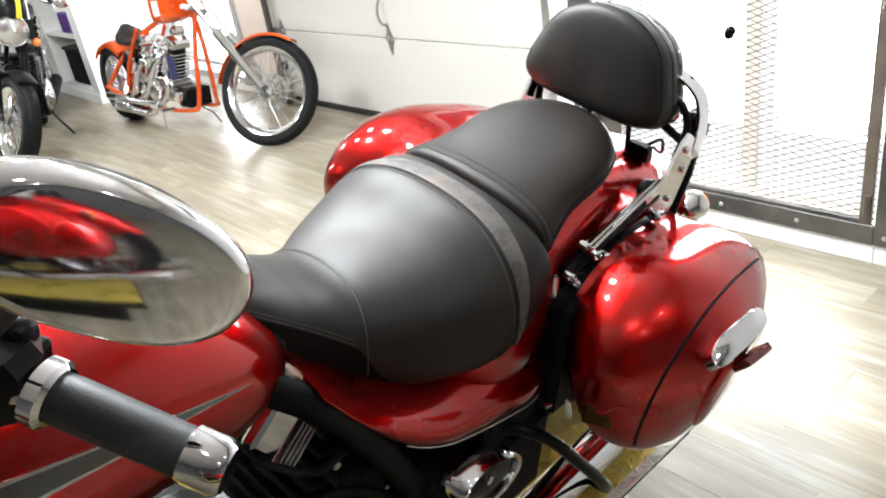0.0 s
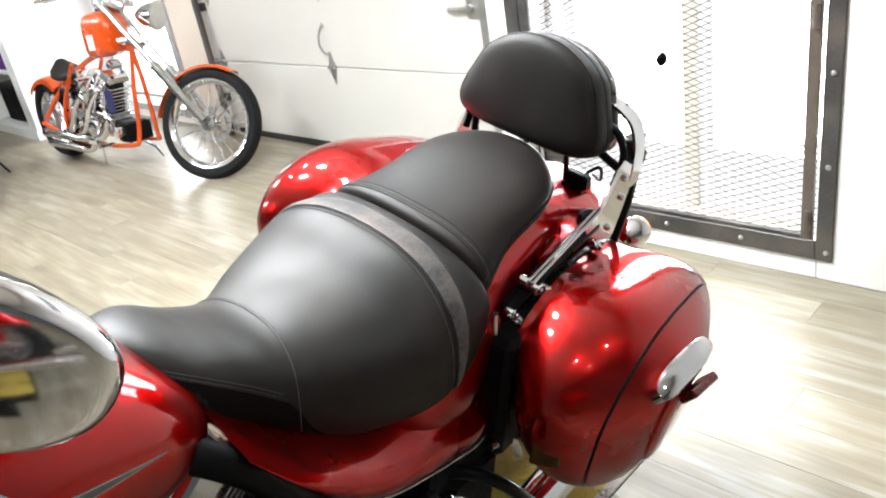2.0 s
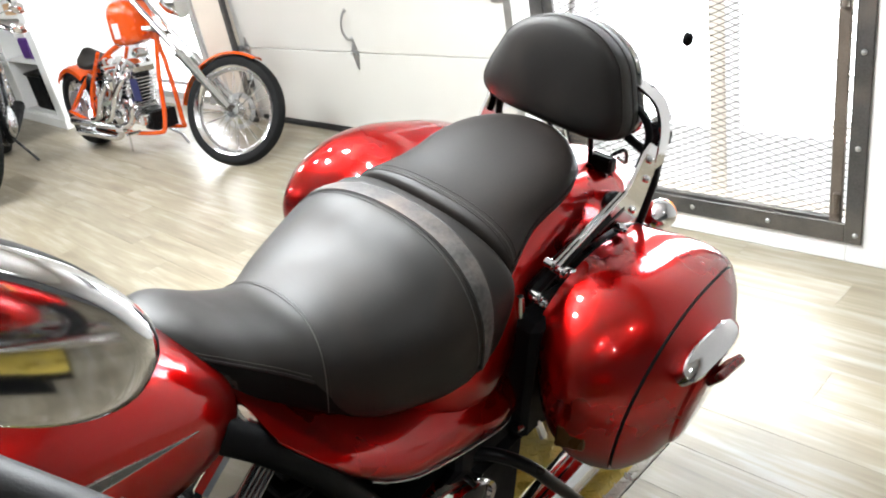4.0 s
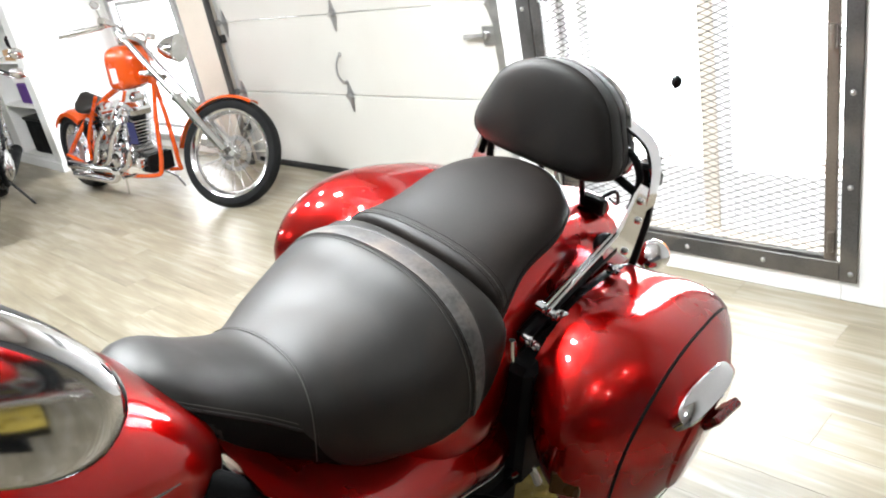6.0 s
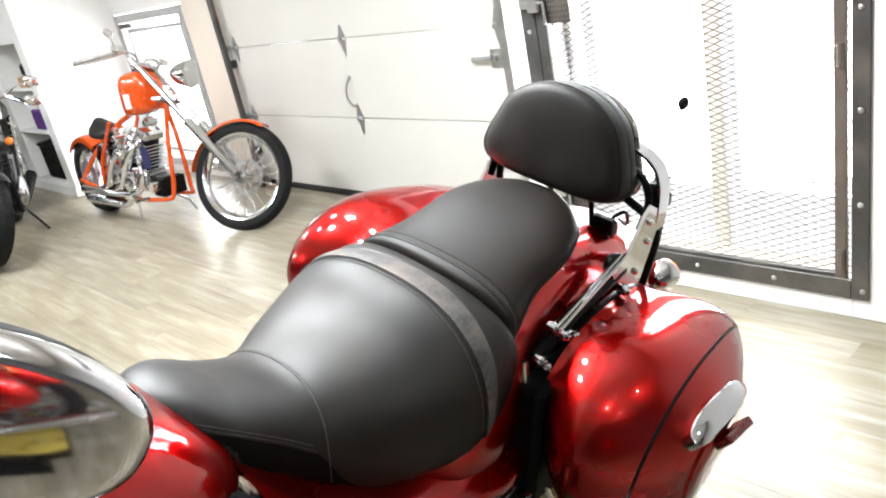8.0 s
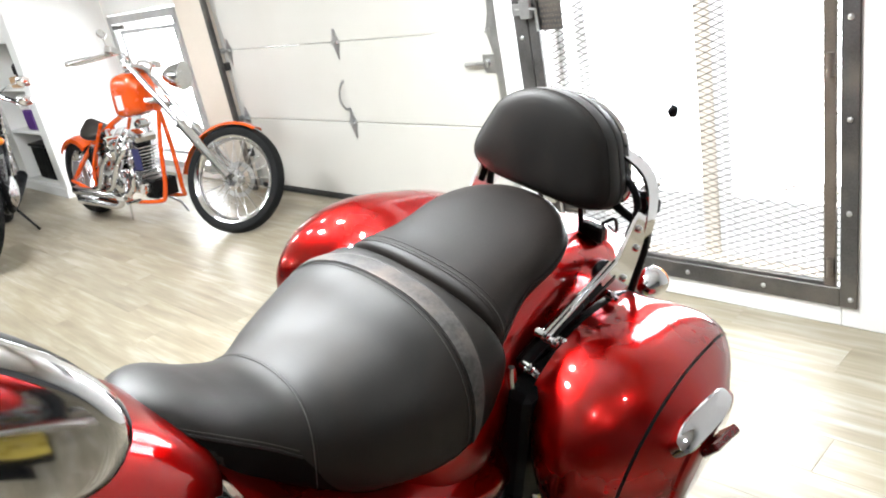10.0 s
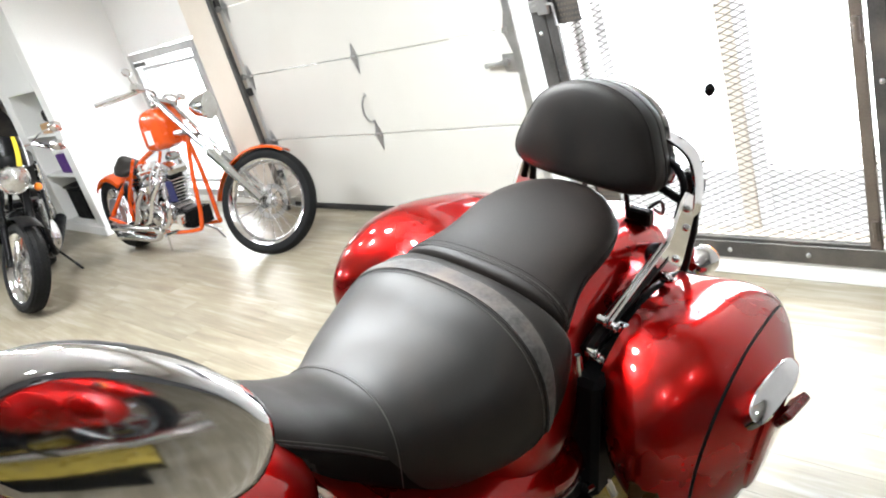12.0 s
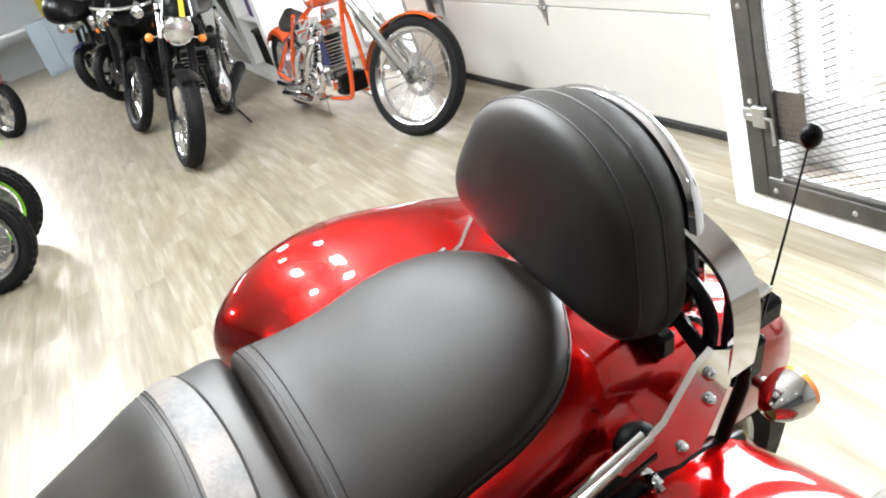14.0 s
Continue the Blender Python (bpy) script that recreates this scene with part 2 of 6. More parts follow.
class Shape:
    """Collects vertices and faces."""

    def __init__(self):
        self.v, self.f = [], []

    def add(self, verts, faces, m=None):
        k = len(self.v)
        self.v += [tuple(m @ Vector(p)) if m else tuple(p) for p in verts]
        self.f += [tuple(i + k for i in face) for face in faces]
        return self

    def box(self, x0, x1, y0, y1, z0, z1, b=0.004, m=None):
        """A box with chamfered edges."""
        c, h = ((x0 + x1) / 2, (y0 + y1) / 2, (z0 + z1) / 2), (abs(x1 - x0) / 2, abs(y1 - y0) / 2, abs(z1 - z0) / 2)
        b = min(b, *(0.45 * q for q in h))
        verts, at = [], {}
        for sx in (-1, 1):
            for sy in (-1, 1):
                for sz in (-1, 1):
                    s = (sx, sy, sz)
                    for ax in range(3):
                        at[s, ax] = len(verts)
                        verts.append([c[i] + s[i] * (h[i] - (b if i != ax else 0)) for i in range(3)])
        faces = []
        for ax in range(3):
            i, j = (ax + 1) % 3, (ax + 2) % 3
            for s in (-1, 1):
                quad = []
                for a, d in ((-1, -1), (1, -1), (1, 1), (-1, 1)):
                    k = [0, 0, 0]
                    k[ax], k[i], k[j] = s, a, d
                    quad.append(at[tuple(k), ax])
                faces.append(quad if s > 0 else quad[::-1])
                for t in (-1, 1):
                    a, d = [0, 0, 0], [0, 0, 0]
                    a[i], a[j], a[ax] = s, t, -1
                    d[i], d[j], d[ax] = s, t, 1
                    a, d = tuple(a), tuple(d)
                    q = [at[a, i], at[d, i], at[d, j], at[a, j]]
                    faces.append(q if s * t < 0 else q[::-1])
        for sx in (-1, 1):
            for sy in (-1, 1):
                for sz in (-1, 1):
                    s = (sx, sy, sz)
                    q = [at[s, 0], at[s, 1], at[s, 2]]
                    faces.append(q if sx * sy * sz > 0 else q[::-1])
        return self.add(verts, faces, m)

    def rings(self, rings, caps=True, closed=False, m=None):
        """Skin through rings of equally many points; closed joins the last ring to the first."""
        n = len(rings[0])
        verts = [p for r in rings for p in r]
        faces = []
        for a in range(len(rings) if closed else len(rings) - 1):
            c = (a + 1) % len(rings)
            for i in range(n):
                j = (i + 1) % n
                faces.append((a * n + i, a * n + j, c * n + j, c * n + i))
        if caps and not closed:
            faces += [tuple(range(n))[::-1], tuple((len(rings) - 1) * n + i for i in range(n))]
        return self.add(verts, faces, m)

    def tube(self, pts, r, n=10, caps=True, m=None, smooth=0):
        """A round bar along points; r: one radius or one for each point."""
        pts = [Vector(p) for p in pts]
        rad = list(r) if isinstance(r, (list, tuple)) else [r] * len(pts)
        if smooth:
            fine, fr = [], []
            for i in range(len(pts) - 1):
                p0, p1, p2, p3 = pts[max(i - 1, 0)], pts[i], pts[i + 1], pts[min(i + 2, len(pts) - 1)]
                for k in range(smooth):
                    t = k / smooth
                    fine.append(0.5 * (2 * p1 + (p2 - p0) * t + (2 * p0 - 5 * p1 + 4 * p2 - p3) * t * t + (3 * p1 - p0 - 3 * p2 + p3) * t**3))
                    fr.append(rad[i] * (1 - t) + rad[i + 1] * t)
            pts, rad = fine + [pts[-1]], fr + [rad[-1]]
        up, rings = None, []
        for i, p in enumerate(pts):
            d = (pts[min(i + 1, len(pts) - 1)] - pts[max(i - 1, 0)]).normalized()
            if up is None:
                up = d.orthogonal().normalized()
            up = (up - d * up.dot(d)).normalized()
            side = d.cross(up)
            rings.append([p + rad[i] * (math.cos(a) * up + math.sin(a) * side) for a in (2 * math.pi * k / n for k in range(n))])
        return self.rings(rings, caps, m=m)

    def lathe(self, prof, centre=(0, 0, 0), axis="x", n=32, a0=0.0, a1=360.0, m=None):
        """Turns a closed profile of (radius, along) round an axis."""
        full = abs(a1 - a0) >= 360
        rings = []
        for k in range(n if full else n + 1):
            a = radians(a0 + (a1 - a0) * k / n)
            c, s, ring = math.cos(a), math.sin(a), []
            for r, h in prof:
                p = {"x": (h, r * c, r * s), "y": (r * s, h, r * c), "z": (r * c, r * s, h)}[axis]
                ring.append([p[i] + centre[i] for i in range(3)])
            rings.append(ring)
        return self.rings(rings, not full, full, m)

    def disc(self, r, h0, h1, centre=(0, 0, 0), axis="x", n=24, b=0.002, m=None):
        """A round slug with chamfered rims."""
        rings = []
        for q, h in ((r - b, h0), (r, h0 + b), (r, h1 - b), (r - b, h1)):
            ring = []
            for k in range(n):
                a = 2 * math.pi * k / n
                c, s = q * math.cos(a), q * math.sin(a)
                p = {"x": (h, c, s), "y": (s, h, c), "z": (c, s, h)}[axis]
                ring.append([p[i] + centre[i] for i in range(3)])
            rings.append(ring)
        return self.rings(rings, m=m)

    def ball(self, c, r, n=12, k=8, m=None):
        rx, ry, rz = r if isinstance(r, (list, tuple)) else (r, r, r)
        rings = []
        for i in range(k + 1):
            t = -math.pi / 2 + math.pi * i / k
            q = max(math.cos(t), 0.02)
            rings.append([(c[0] + rx * q * math.cos(2 * math.pi * j / n), c[1] + ry * q * math.sin(2 * math.pi * j / n), c[2] + rz * math.sin(t)) for j in range(n)])
        return self.rings(rings, m=m)

    def mesh(self, name, mat, smooth=35):
        me = bpy.data.meshes.new(name)
        me.from_pydata(self.v, [], self.f)
        bm = bmesh.new()
        bm.from_mesh(me)
        bmesh.ops.recalc_face_normals(bm, faces=bm.faces)
        bm.to_mesh(me)
        bm.free()
        if smooth:
            me.polygons.foreach_set("use_smooth", [True] * len(me.polygons))
            me.set_sharp_from_angle(angle=radians(smooth))
        me.materials.append(mat)
        return me


def part(name, shape, mat, parent=None, label="", smooth=35):
    """One mesh object under a thing or part."""
    ob = new(name, shape.mesh(name, mat, smooth))
    ob.parent = parent
    if label:
        tagged(ob, label)
    return ob


def thing(name, m, label, category, group="", kind=""):
    ob = new(name)
    ob.empty_display_size = 0.1
    ob.matrix_world = m
    return tagged(ob, label, category, group, kind)


def solid(name, shape, mat, label, category, group="", kind="structure", smooth=35):
    return tagged(new(name, shape.mesh(name, mat, smooth)), label, category, group, kind)


def ease(t, a, b):
    t = min(max((t - a) / (b - a), 0.0), 1.0)
    return t * t * (3 - 2 * t)


def curve(keys, t):
    """Smooth value through (t, value) keys."""
    ts, vs = [k[0] for k in keys], [k[1] for k in keys]
    if t <= ts[0]:
        return vs[0]
    for i in range(len(ts) - 1):
        if t <= ts[i + 1]:
            h = ts[i + 1] - ts[i]
            u = (t - ts[i]) / h
            d = [(vs[min(j + 1, len(vs) - 1)] - vs[max(j - 1, 0)]) / (ts[min(j + 1, len(ts) - 1)] - ts[max(j - 1, 0)]) for j in (i, i + 1)]
            return (2 * u**3 - 3 * u**2 + 1) * vs[i] + (u**3 - 2 * u**2 + u) * h * d[0] + (3 * u**2 - 2 * u**3) * vs[i + 1] + (u**3 - u**2) * h * d[1]
    return vs[-1]

# ---- the room ----
FRONT, BACK, LEFT, RIGHT = -0.16, -8.0, -14.0, 8.4
s = Shape().box(LEFT - 0.2, RIGHT + 0.2, BACK - 0.2, 0.6, -0.12, -0.003, 0)
solid("floor", s, GAP, "pale oak vinyl plank floor with dark joints", "floor")
solid("ceiling", Shape().box(LEFT - 0.2, RIGHT + 0.2, BACK - 0.2, 0.6, CEIL, CEIL + 0.12, 0), CEILM, "plain off-white painted ceiling", "ceiling")
# south and east walls are unseen; their dark tone dims what the bike reflects
solid("wall_south", Shape().box(LEFT - 0.2, RIGHT + 0.2, BACK - 0.2, BACK, 0, CEIL, 0), SLATE, "unseen grey wall, kept dark to dim the reflections", "wall")
solid("wall_east", Shape().box(RIGHT, RIGHT + 0.2, BACK, 0.2, 0, CEIL, 0), SLATE, "unseen grey wall, kept dark to dim the reflections", "wall")
solid("wall_west", Shape().box(LEFT - 0.2, LEFT, BACK, 0.2, 0, CEIL, 0), PALEWALL, "pale grey painted end wall", "wall")
# wall with the gated door: opening 1.86..3.24
GW = -0.56
s = Shape()
s.box(1.75, 1.93, GW, GW + 0.3, 0, CEIL, 0.004)
s.box(3.24, RIGHT, GW, GW + 0.3, 0, CEIL, 0.004)
s.box(1.93, 3.24, GW, GW + 0.3, 0, 0.12, 0.004)
s.box(1.93, 3.24, GW, GW + 0.3, 2.16, CEIL, 0.004)
solid("wall_gate", s, WHITE, "white painted masonry wall round a gated doorway", "wall")
# wall of the garage door: opening +-1.42
s = Shape()
s.box(1.42, 1.78, FRONT + 0.02, 0.2, 0, CEIL, 0.004)
s.box(-1.42, 1.42, FRONT + 0.02, 0.2, 2.2, CEIL, 0.004)
s.box(-2.03, -1.42, FRONT + 0.02, 0.2, 0, CEIL, 0.004)
s.box(-3.6, -3.42, FRONT + 0.02, 0.2, 0, CEIL, 0.004)
s.box(-3.42, -2.03, FRONT + 0.02, 0.2, 1.52, CEIL, 0.004)
s.box(-3.42, -2.03, FRONT + 0.02, 0.2, 0, 0.06, 0.004)
solid("wall_north", s, WHITE, "white painted wall round the overhead door", "wall")
# the shade on this post is put into its cream colour
solid("trim", Shape().box(-1.97, -1.47, FRONT - 0.03, FRONT + 0.016, 0, CEIL, 0.006), BEIGE, "post beside the overhead door, wall shade put into its cream colour", "trim")
# wall with the shelf niche
NW = -1.0
s = Shape()
nx0, nx1 = -4.55, -3.68
s.box(nx1, -3.5, NW, 0.2, 0, CEIL, 0.006)
s.box(nx0, nx1, NW, NW + 0.36, 0, 0.12, 0.006)
s.box(nx0, nx1, NW, NW + 0.36, 1.46, CEIL, 0.006)
s.box(nx0, nx1, NW + 0.36, 0.2, 0, CEIL, 0.006)
s.box(-4.8, nx0, NW, 0.2, 0, CEIL, 0.006)
s.box(LEFT, -4.8, NW + 0.55, 0.2, 0, CEIL, 0.006)
solid("wall_niche", s, WHITE, "white painted wall with a recessed shelf niche", "wall")
solid("baseboard", Shape().box(-9.0, -3.497, NW - 0.012, NW - 0.0005, 0, 0.09, 0.003), WHITE, "white painted baseboard", "baseboard")
for z in (0.626, 1.045):
    solid("niche_shelf", Shape().box(nx0 + 0.001, nx1 - 0.001, NW + 0.004, NW + 0.359, z - 0.022, z), WHITE, "white painted shelf board in the niche", "shelf", "niche shelves", "")
# daylight beyond the openings
for x0, x1, y, z0, z1 in ((-0.2, 4.6, 0.9, -0.2, 2.9), (-9.0, -1.7, 0.7, -0.2, 2.6)):
    solid("backdrop", Shape().box(x0, x1, y, y + 0.02, z0, z1, 0), SKYGLOW, "bright overcast daylight outside the doorway", "backdrop")

# ---- overhead door ----
gdoor = thing("door_1", pose(0, FRONT, 0), "closed cream sectional overhead door with steel hinges", "garage door", kind="structure")
SECT = (0.045, 0.59, 1.123, 1.656, 2.19)
for z0, z1 in zip(SECT, SECT[1:]):
    s = Shape().box(-1.40, 1.40, 0.0, 0.045, z0 + 0.003, z1 - 0.003, 0.005)
    part("door_section", s, GDOOR, gdoor)
part("bottom_seal", Shape().box(-1.40, 1.40, -0.008, 0.05, 0.0, 0.05, 0.012), SEAL, gdoor, "black rubber bottom seal")


def hinge():
    """Pressed steel hinge with pointed leaves and a knuckle."""
    s = Shape()
    up = [(-0.04, 0.004), (-0.024, 0.036), (-0.007, 0.085), (0.007, 0.085), (0.024, 0.036), (0.04, 0.004)]
    s.rings([[(x, y, z) for x, z in up] for y in (-0.0005, -0.004)])
    dn = [(-0.04, -0.004), (-0.026, -0.036), (-0.007, -0.11), (0.007, -0.11), (0.026, -0.036), (0.04, -0.004)]
    s.rings([[(x, y, z) for x, z in dn] for y in (-0.0005, -0.004)])
    s.tube([(-0.03, -0.012, 0), (0.03, -0.012, 0)], 0.011, 10)
    s.box(-0.012, 0.012, -0.024, -0.002, -0.014, 0.014, 0.003)
    s.disc(0.005, -0.008, -0.003, (0, 0, 0.045), "y", 8, 0.001)
    s.disc(0.005, -0.008, -0.003, (0, 0, -0.06), "y", 8, 0.001)
    return s


hm = hinge().mesh("hinge", ZINC)
for z in SECT[1:4]:
    for x in (0.0, -1.35, 1.35):
        ob = new("hinge", hm)
        ob.parent, ob.location = gdoor, (x, -0.0005, z)
        if x == 0.0 and z == SECT[1]:
            tagged(ob, "zinc hinge with pointed leaves")
        if x:
            part("roller", Shape().disc(0.022, -0.014, 0.014, (x + math.copysign(0.085, x), -0.012, z), "x", 16, 0.003).tube([(x, -0.012, z), (x + math.copysign(0.085, x), -0.012, z)], 0.006, 8), ZINC, gdoor)
s = Shape().tube([(-0.022, -0.002, 0.86), (-0.024, -0.02, 0.85), (-0.036, -0.038, 0.80), (-0.034, -0.045, 0.74), (-0.018, -0.03, 0.69), (-0.008, -0.006, 0.68)], 0.0075, 10, smooth=6)
s.disc(0.016, -0.006, 0.0, (-0.022, 0, 0.865), "y", 14)
s.disc(0.016, -0.006, 0.0, (-0.008, 0, 0.68), "y", 14)
part("lift_handle", s, ZINC, gdoor, "bent steel lift handle")
s = Shape().box(1.27, 1.36, -0.012, -0.0005, 0.90, 1.0, 0.006)
s.tube([(1.30, -0.03, 0.955), (1.22, -0.034, 0.955), (1.155, -0.03, 0.95)], [0.013, 0.010, 0.014], 10)
s.disc(0.022, -0.035, -0.01, (1.30, 0, 0.955), "y", 16)
part("slide_latch", s, ZINC, gdoor, "steel slide latch")
for sx in (-1, 1):
    x = sx * 1.435
    s = Shape()
    s.box(x - 0.022, x + 0.022, -0.075, -0.070, 0.0, 2.6, 0.001)
    s.box(x - 0.025, x - 0.020, -0.075, -0.02, 0.0, 2.6, 0.001)
    s.box(x + 0.020, x + 0.025, -0.075, -0.05, 0.0, 2.6, 0.001)
    for z in (0.3, 1.0, 1.7, 2.3):
        s.box(x - 0.04, x + 0.005, -0.02, 0.019, z - 0.03, z + 0.03, 0.003)
    part("door_track", s, IRON if sx < 0 else ZINC, gdoor, "dark steel roller track")

# ---- gated doorway ----
gate = thing("door_2", pose(0, GW, 0), "dark steel security gate with expanded mesh", "gate", kind="structure")
for nm, a in (("gate_frame_side", (1.865, 1.94, -0.012, -0.0005, 0.085, 2.2)), ("gate_frame_side", (3.236, 3.296, -0.012, -0.0005, 0.085, 2.2)), ("gate_frame_rail", (1.9405, 3.2355, -0.012, -0.0005, 0.085, 0.162)), ("gate_frame_rail", (1.9405, 3.2355, -0.012, -0.0005, 2.12, 2.2))):
    part(nm, Shape().box(*a, 0.003), IRON, gate, "dark angle iron gate frame")
for a in ((1.942, 1.995, -0.010, 0.010, 0.17, 2.115), (3.174, 3.217, 0.0, 0.022, 0.15, 2.115), (1.996, 3.177, 0.0, 0.022, 0.15, 0.178), (1.996, 3.177, 0.0, 0.022, 2.09, 2.115)):
    part("gate_leaf_bar", Shape().box(*a, 0.004), RUSTY if a[0] > 3 else IRON, gate, "brown steel gate bar")
s = Shape()
for i in range(3):
    s.tube([(3.2, -0.008, 0.2 + 0.75 * i), (3.2, -0.008, 0.28 + 0.75 * i)], 0.012, 10)
part("gate_hinges", s, RUSTY, gate, "brown barrel hinges")
bolt = Shape().ball((0, -0.013, 0), (0.0105, 0.007, 0.0105), 10, 6).mesh("frame_bolt", ZINC)
spots = [(1.975 + 0.325 * i, z) for i in range(5) for z in (0.122, 2.16)] + [(x, 0.122 + 0.34 * k) for x in (1.902, 3.267) for k in range(1, 6)]
for x, z in spots:
    ob = new("frame_bolt", bolt)
    ob.parent, ob.location = gate, (x, 0, z)
# expanded metal: zigzag strands
s = Shape()
PX, PZ, X0, X1, Z0, Z1 = 0.064, 0.0133, 1.942, 3.234, 0.155, 2.12
nx, nz = int((X1 - X0) / PX), int((Z1 - Z0) / PZ)
for j in range(nz + 1):
    zc = Z0 + PZ * j
    row = []
    for i in range(2 * nx + 1):
        x = X0 + PX * i / 2
        dz = PZ / 2 * (1 if (i + j) % 2 else -1)
        row.append((x, zc + dz * 0.92))
    for dy, dz0 in ((-0.0, 0),):
        k = len(s.v)
        for x, z in row:
            s.v += [(x, 0.0245, z - 0.0021), (x, 0.0225, z + 0.0021)]
        for i in range(2 * nx):
            a = k + 2 * i
            s.f.append((a, a + 2, a + 3, a + 1))
me = bpy.data.meshes.new("expanded_mesh")
me.from_pydata(s.v, [], s.f)
me.materials.append(MESH)
ob = new("expanded_mesh", me)
ob.parent = gate
tagged(ob, "dark expanded steel mesh", kind="stuff")
# two locks, one at chest height and one near the floor
for dz in (0.0, -0.848):
    up = pose(0, 0, dz)
    lock = part("lock_plate", Shape().box(1.985, 2.110, 0.014, 0.019, 1.165, 1.352, 0.002, m=up), IRON, gate, "dark steel lock guard plate")
    s = Shape()
    for i in range(7):
        for k in range(8):
            x = 1.996 + 0.016 * i + (0.008 if k % 2 else 0)
            s.box(x, x + 0.008, 0.012, 0.0145, 1.175 + 0.022 * k, 1.186 + 0.022 * k, 0.001, m=up)
    tagged(part("plate_grille", s, RUSTY, lock, "raised grille on the guard plate"), kind="stuff")
    s = Shape().box(1.925, 1.985, -0.04, -0.018, 1.225, 1.305, 0.005, m=up)
    s.tube([(1.90, -0.03, 1.265), (2.0, -0.035, 1.265), (2.012, -0.035, 1.25), (2.014, -0.035, 1.17)], 0.006, 10, smooth=3, m=up)
    s.box(1.875, 1.924, -0.03, -0.013, 1.24, 1.29, 0.004, m=up)
    part("slide_bolt", s, ZINC, lock, "zinc slide bolt")
# white glazed door behind the gate
gd = thing("door_3", pose(0, GW + 0.2, 0), "white glazed double door behind the gate", "door", kind="structure")
for a in ((1.932, 1.965, 0.12, 2.158), (2.03, 2.09, 0.12, 2.158), (2.60, 2.665, 0.12, 2.158), (2.672, 2.737, 0.12, 2.158), (3.17, 3.238, 0.12, 2.158)):
    part("stile", Shape().box(a[0], a[1], 0.0, 0.045, a[2], a[3], 0.004), BEIGE if 2.5 < a[0] < 2.65 else WHITEP, gd, "painted door stile")
for x0, x1 in ((1.965, 2.03), (2.09, 2.60), (2.737, 3.17)):
    for z0, z1 in ((0.12, 0.40), (2.0, 2.158)):
        part("rail", Shape().box(x0 + 0.0005, x1 - 0.0005, 0.002, 0.043, z0, z1, 0.004), WHITEP, gd, "painted door rail")
    p = part("pane", Shape().box(x0 + 0.001, x1 - 0.001, 0.02, 0.026, 0.401, 1.999, 0.001), PANE, gd, "clear glass pane")
    p.visible_shadow = False
solid("doorstep", Shape().box(1.935, 3.235, GW + 0.12, 0.6, 0.10, 0.121, 0.004), BEIGE, "pale door sill", "sill")

# ---- low window beside the overhead door ----
win = thing("window_1", pose(0, FRONT, 0), "low window with a grey metal frame, glaring daylight", "window", kind="structure")
for a in ((-3.40, -3.33, 0.075, 1.505), (-2.12, -2.05, 0.075, 1.505), (-3.3295, -2.1205, 1.435, 1.505), (-3.3295, -2.1205, 0.075, 0.14)):
    part("window_frame", Shape().box(a[0], a[1], -0.006, 0.05, a[2], a[3], 0.005), ZINC, win, "grey metal window frame")
for a in ((-3.27, -3.235, 0.2, 1.37), (-2.215, -2.18, 0.2, 1.37), (-3.2345, -2.2155, 1.335, 1.37), (-3.2345, -2.2155, 0.2, 0.235)):
    part("inner_frame", Shape().box(a[0], a[1], 0.03, 0.06, a[2], a[3], 0.004), ZINC, win, "grey inner frame")
p = part("pane", Shape().box(-3.3295, -2.1205, 0.062, 0.068, 0.1405, 1.4345, 0.001), PANE, win, "clear glass pane")
p.visible_shadow = False
s = Shape()
s.box(-3.28, -3.05, -0.03, -0.006, 1.385, 1.425, 0.006)
s.tube([(-3.2, -0.04, 1.40), (-3.1, -0.05, 1.41), (-3.0, -0.04, 1.39)], 0.01, 8)
part("window_closer", s, IRON, win, "dark window closer arm")

# ---- red touring motorcycle on a low lift ----
LIFT = 0.26
s = Shape()
s.box(2.66, 3.348, -4.3, -1.99, 0.215, LIFT - 0.006, 0.006)
s.box(2.72, 3.12, -4.2, -2.15, 0.0, 0.215, 0.006)
lift = tagged(new("motorcycle_lift", s.mesh("motorcycle_lift", MATT)), "low steel motorcycle lift with a tread plate deck", "lift")
part("deck_plate", Shape().box(2.70, 3.340, -4.29, -1.995, LIFT - 0.006, LIFT, 0.002), TREADY, lift, "yellow painted tread plate")
part("deck_edge", Shape().box(3.340, 3.366, -4.29, -1.995, LIFT - 0.006, LIFT + 0.001, 0.002), TREADS, lift, "bare metal tread plate edge")


def lugs(x0, x1, y0, y1, z):
    """Raised lens-shaped lugs, turned by turns."""
    s, k = Shape(), 0
    y = y0
    while y < y1:
        x = x0 + (0.011 if k % 2 else 0.0)
        j = k
        while x < x1:
            a = radians(45 if j % 2 else -45)
            c, q = math.cos(a), math.sin(a)
            ring = [(-0.011, 0), (-0.004, -0.003), (0.004, -0.003), (0.011, 0), (0.004, 0.003), (-0.004, 0.003)]
            low = [(x + u * c - v * q, y + u * q + v * c, z) for u, v in ring]
            top = [(x + 0.75 * (u * c - v * q), y + 0.75 * (u * q + v * c), z + 0.0018) for u, v in ring]
            s.rings([low, top])
            x += 0.022
            j += 1
        y += 0.022
        k += 1
    return s


tagged(part("tread_lugs", lugs(3.02, 3.335, -2.75, -2.0, LIFT), TREADY, lift, "raised yellow lugs of the tread plate"), kind="stuff")
tagged(part("edge_lugs", lugs(3.343, 3.363, -2.75, -2.0, LIFT + 0.001), TREADS, lift, "raised bare metal lugs"), kind="stuff")

BIKE = pose(2.965, -2.17, 0.10, 0, 0, 2.5) @ pose(0, 0, 0, 0, 15, 0)
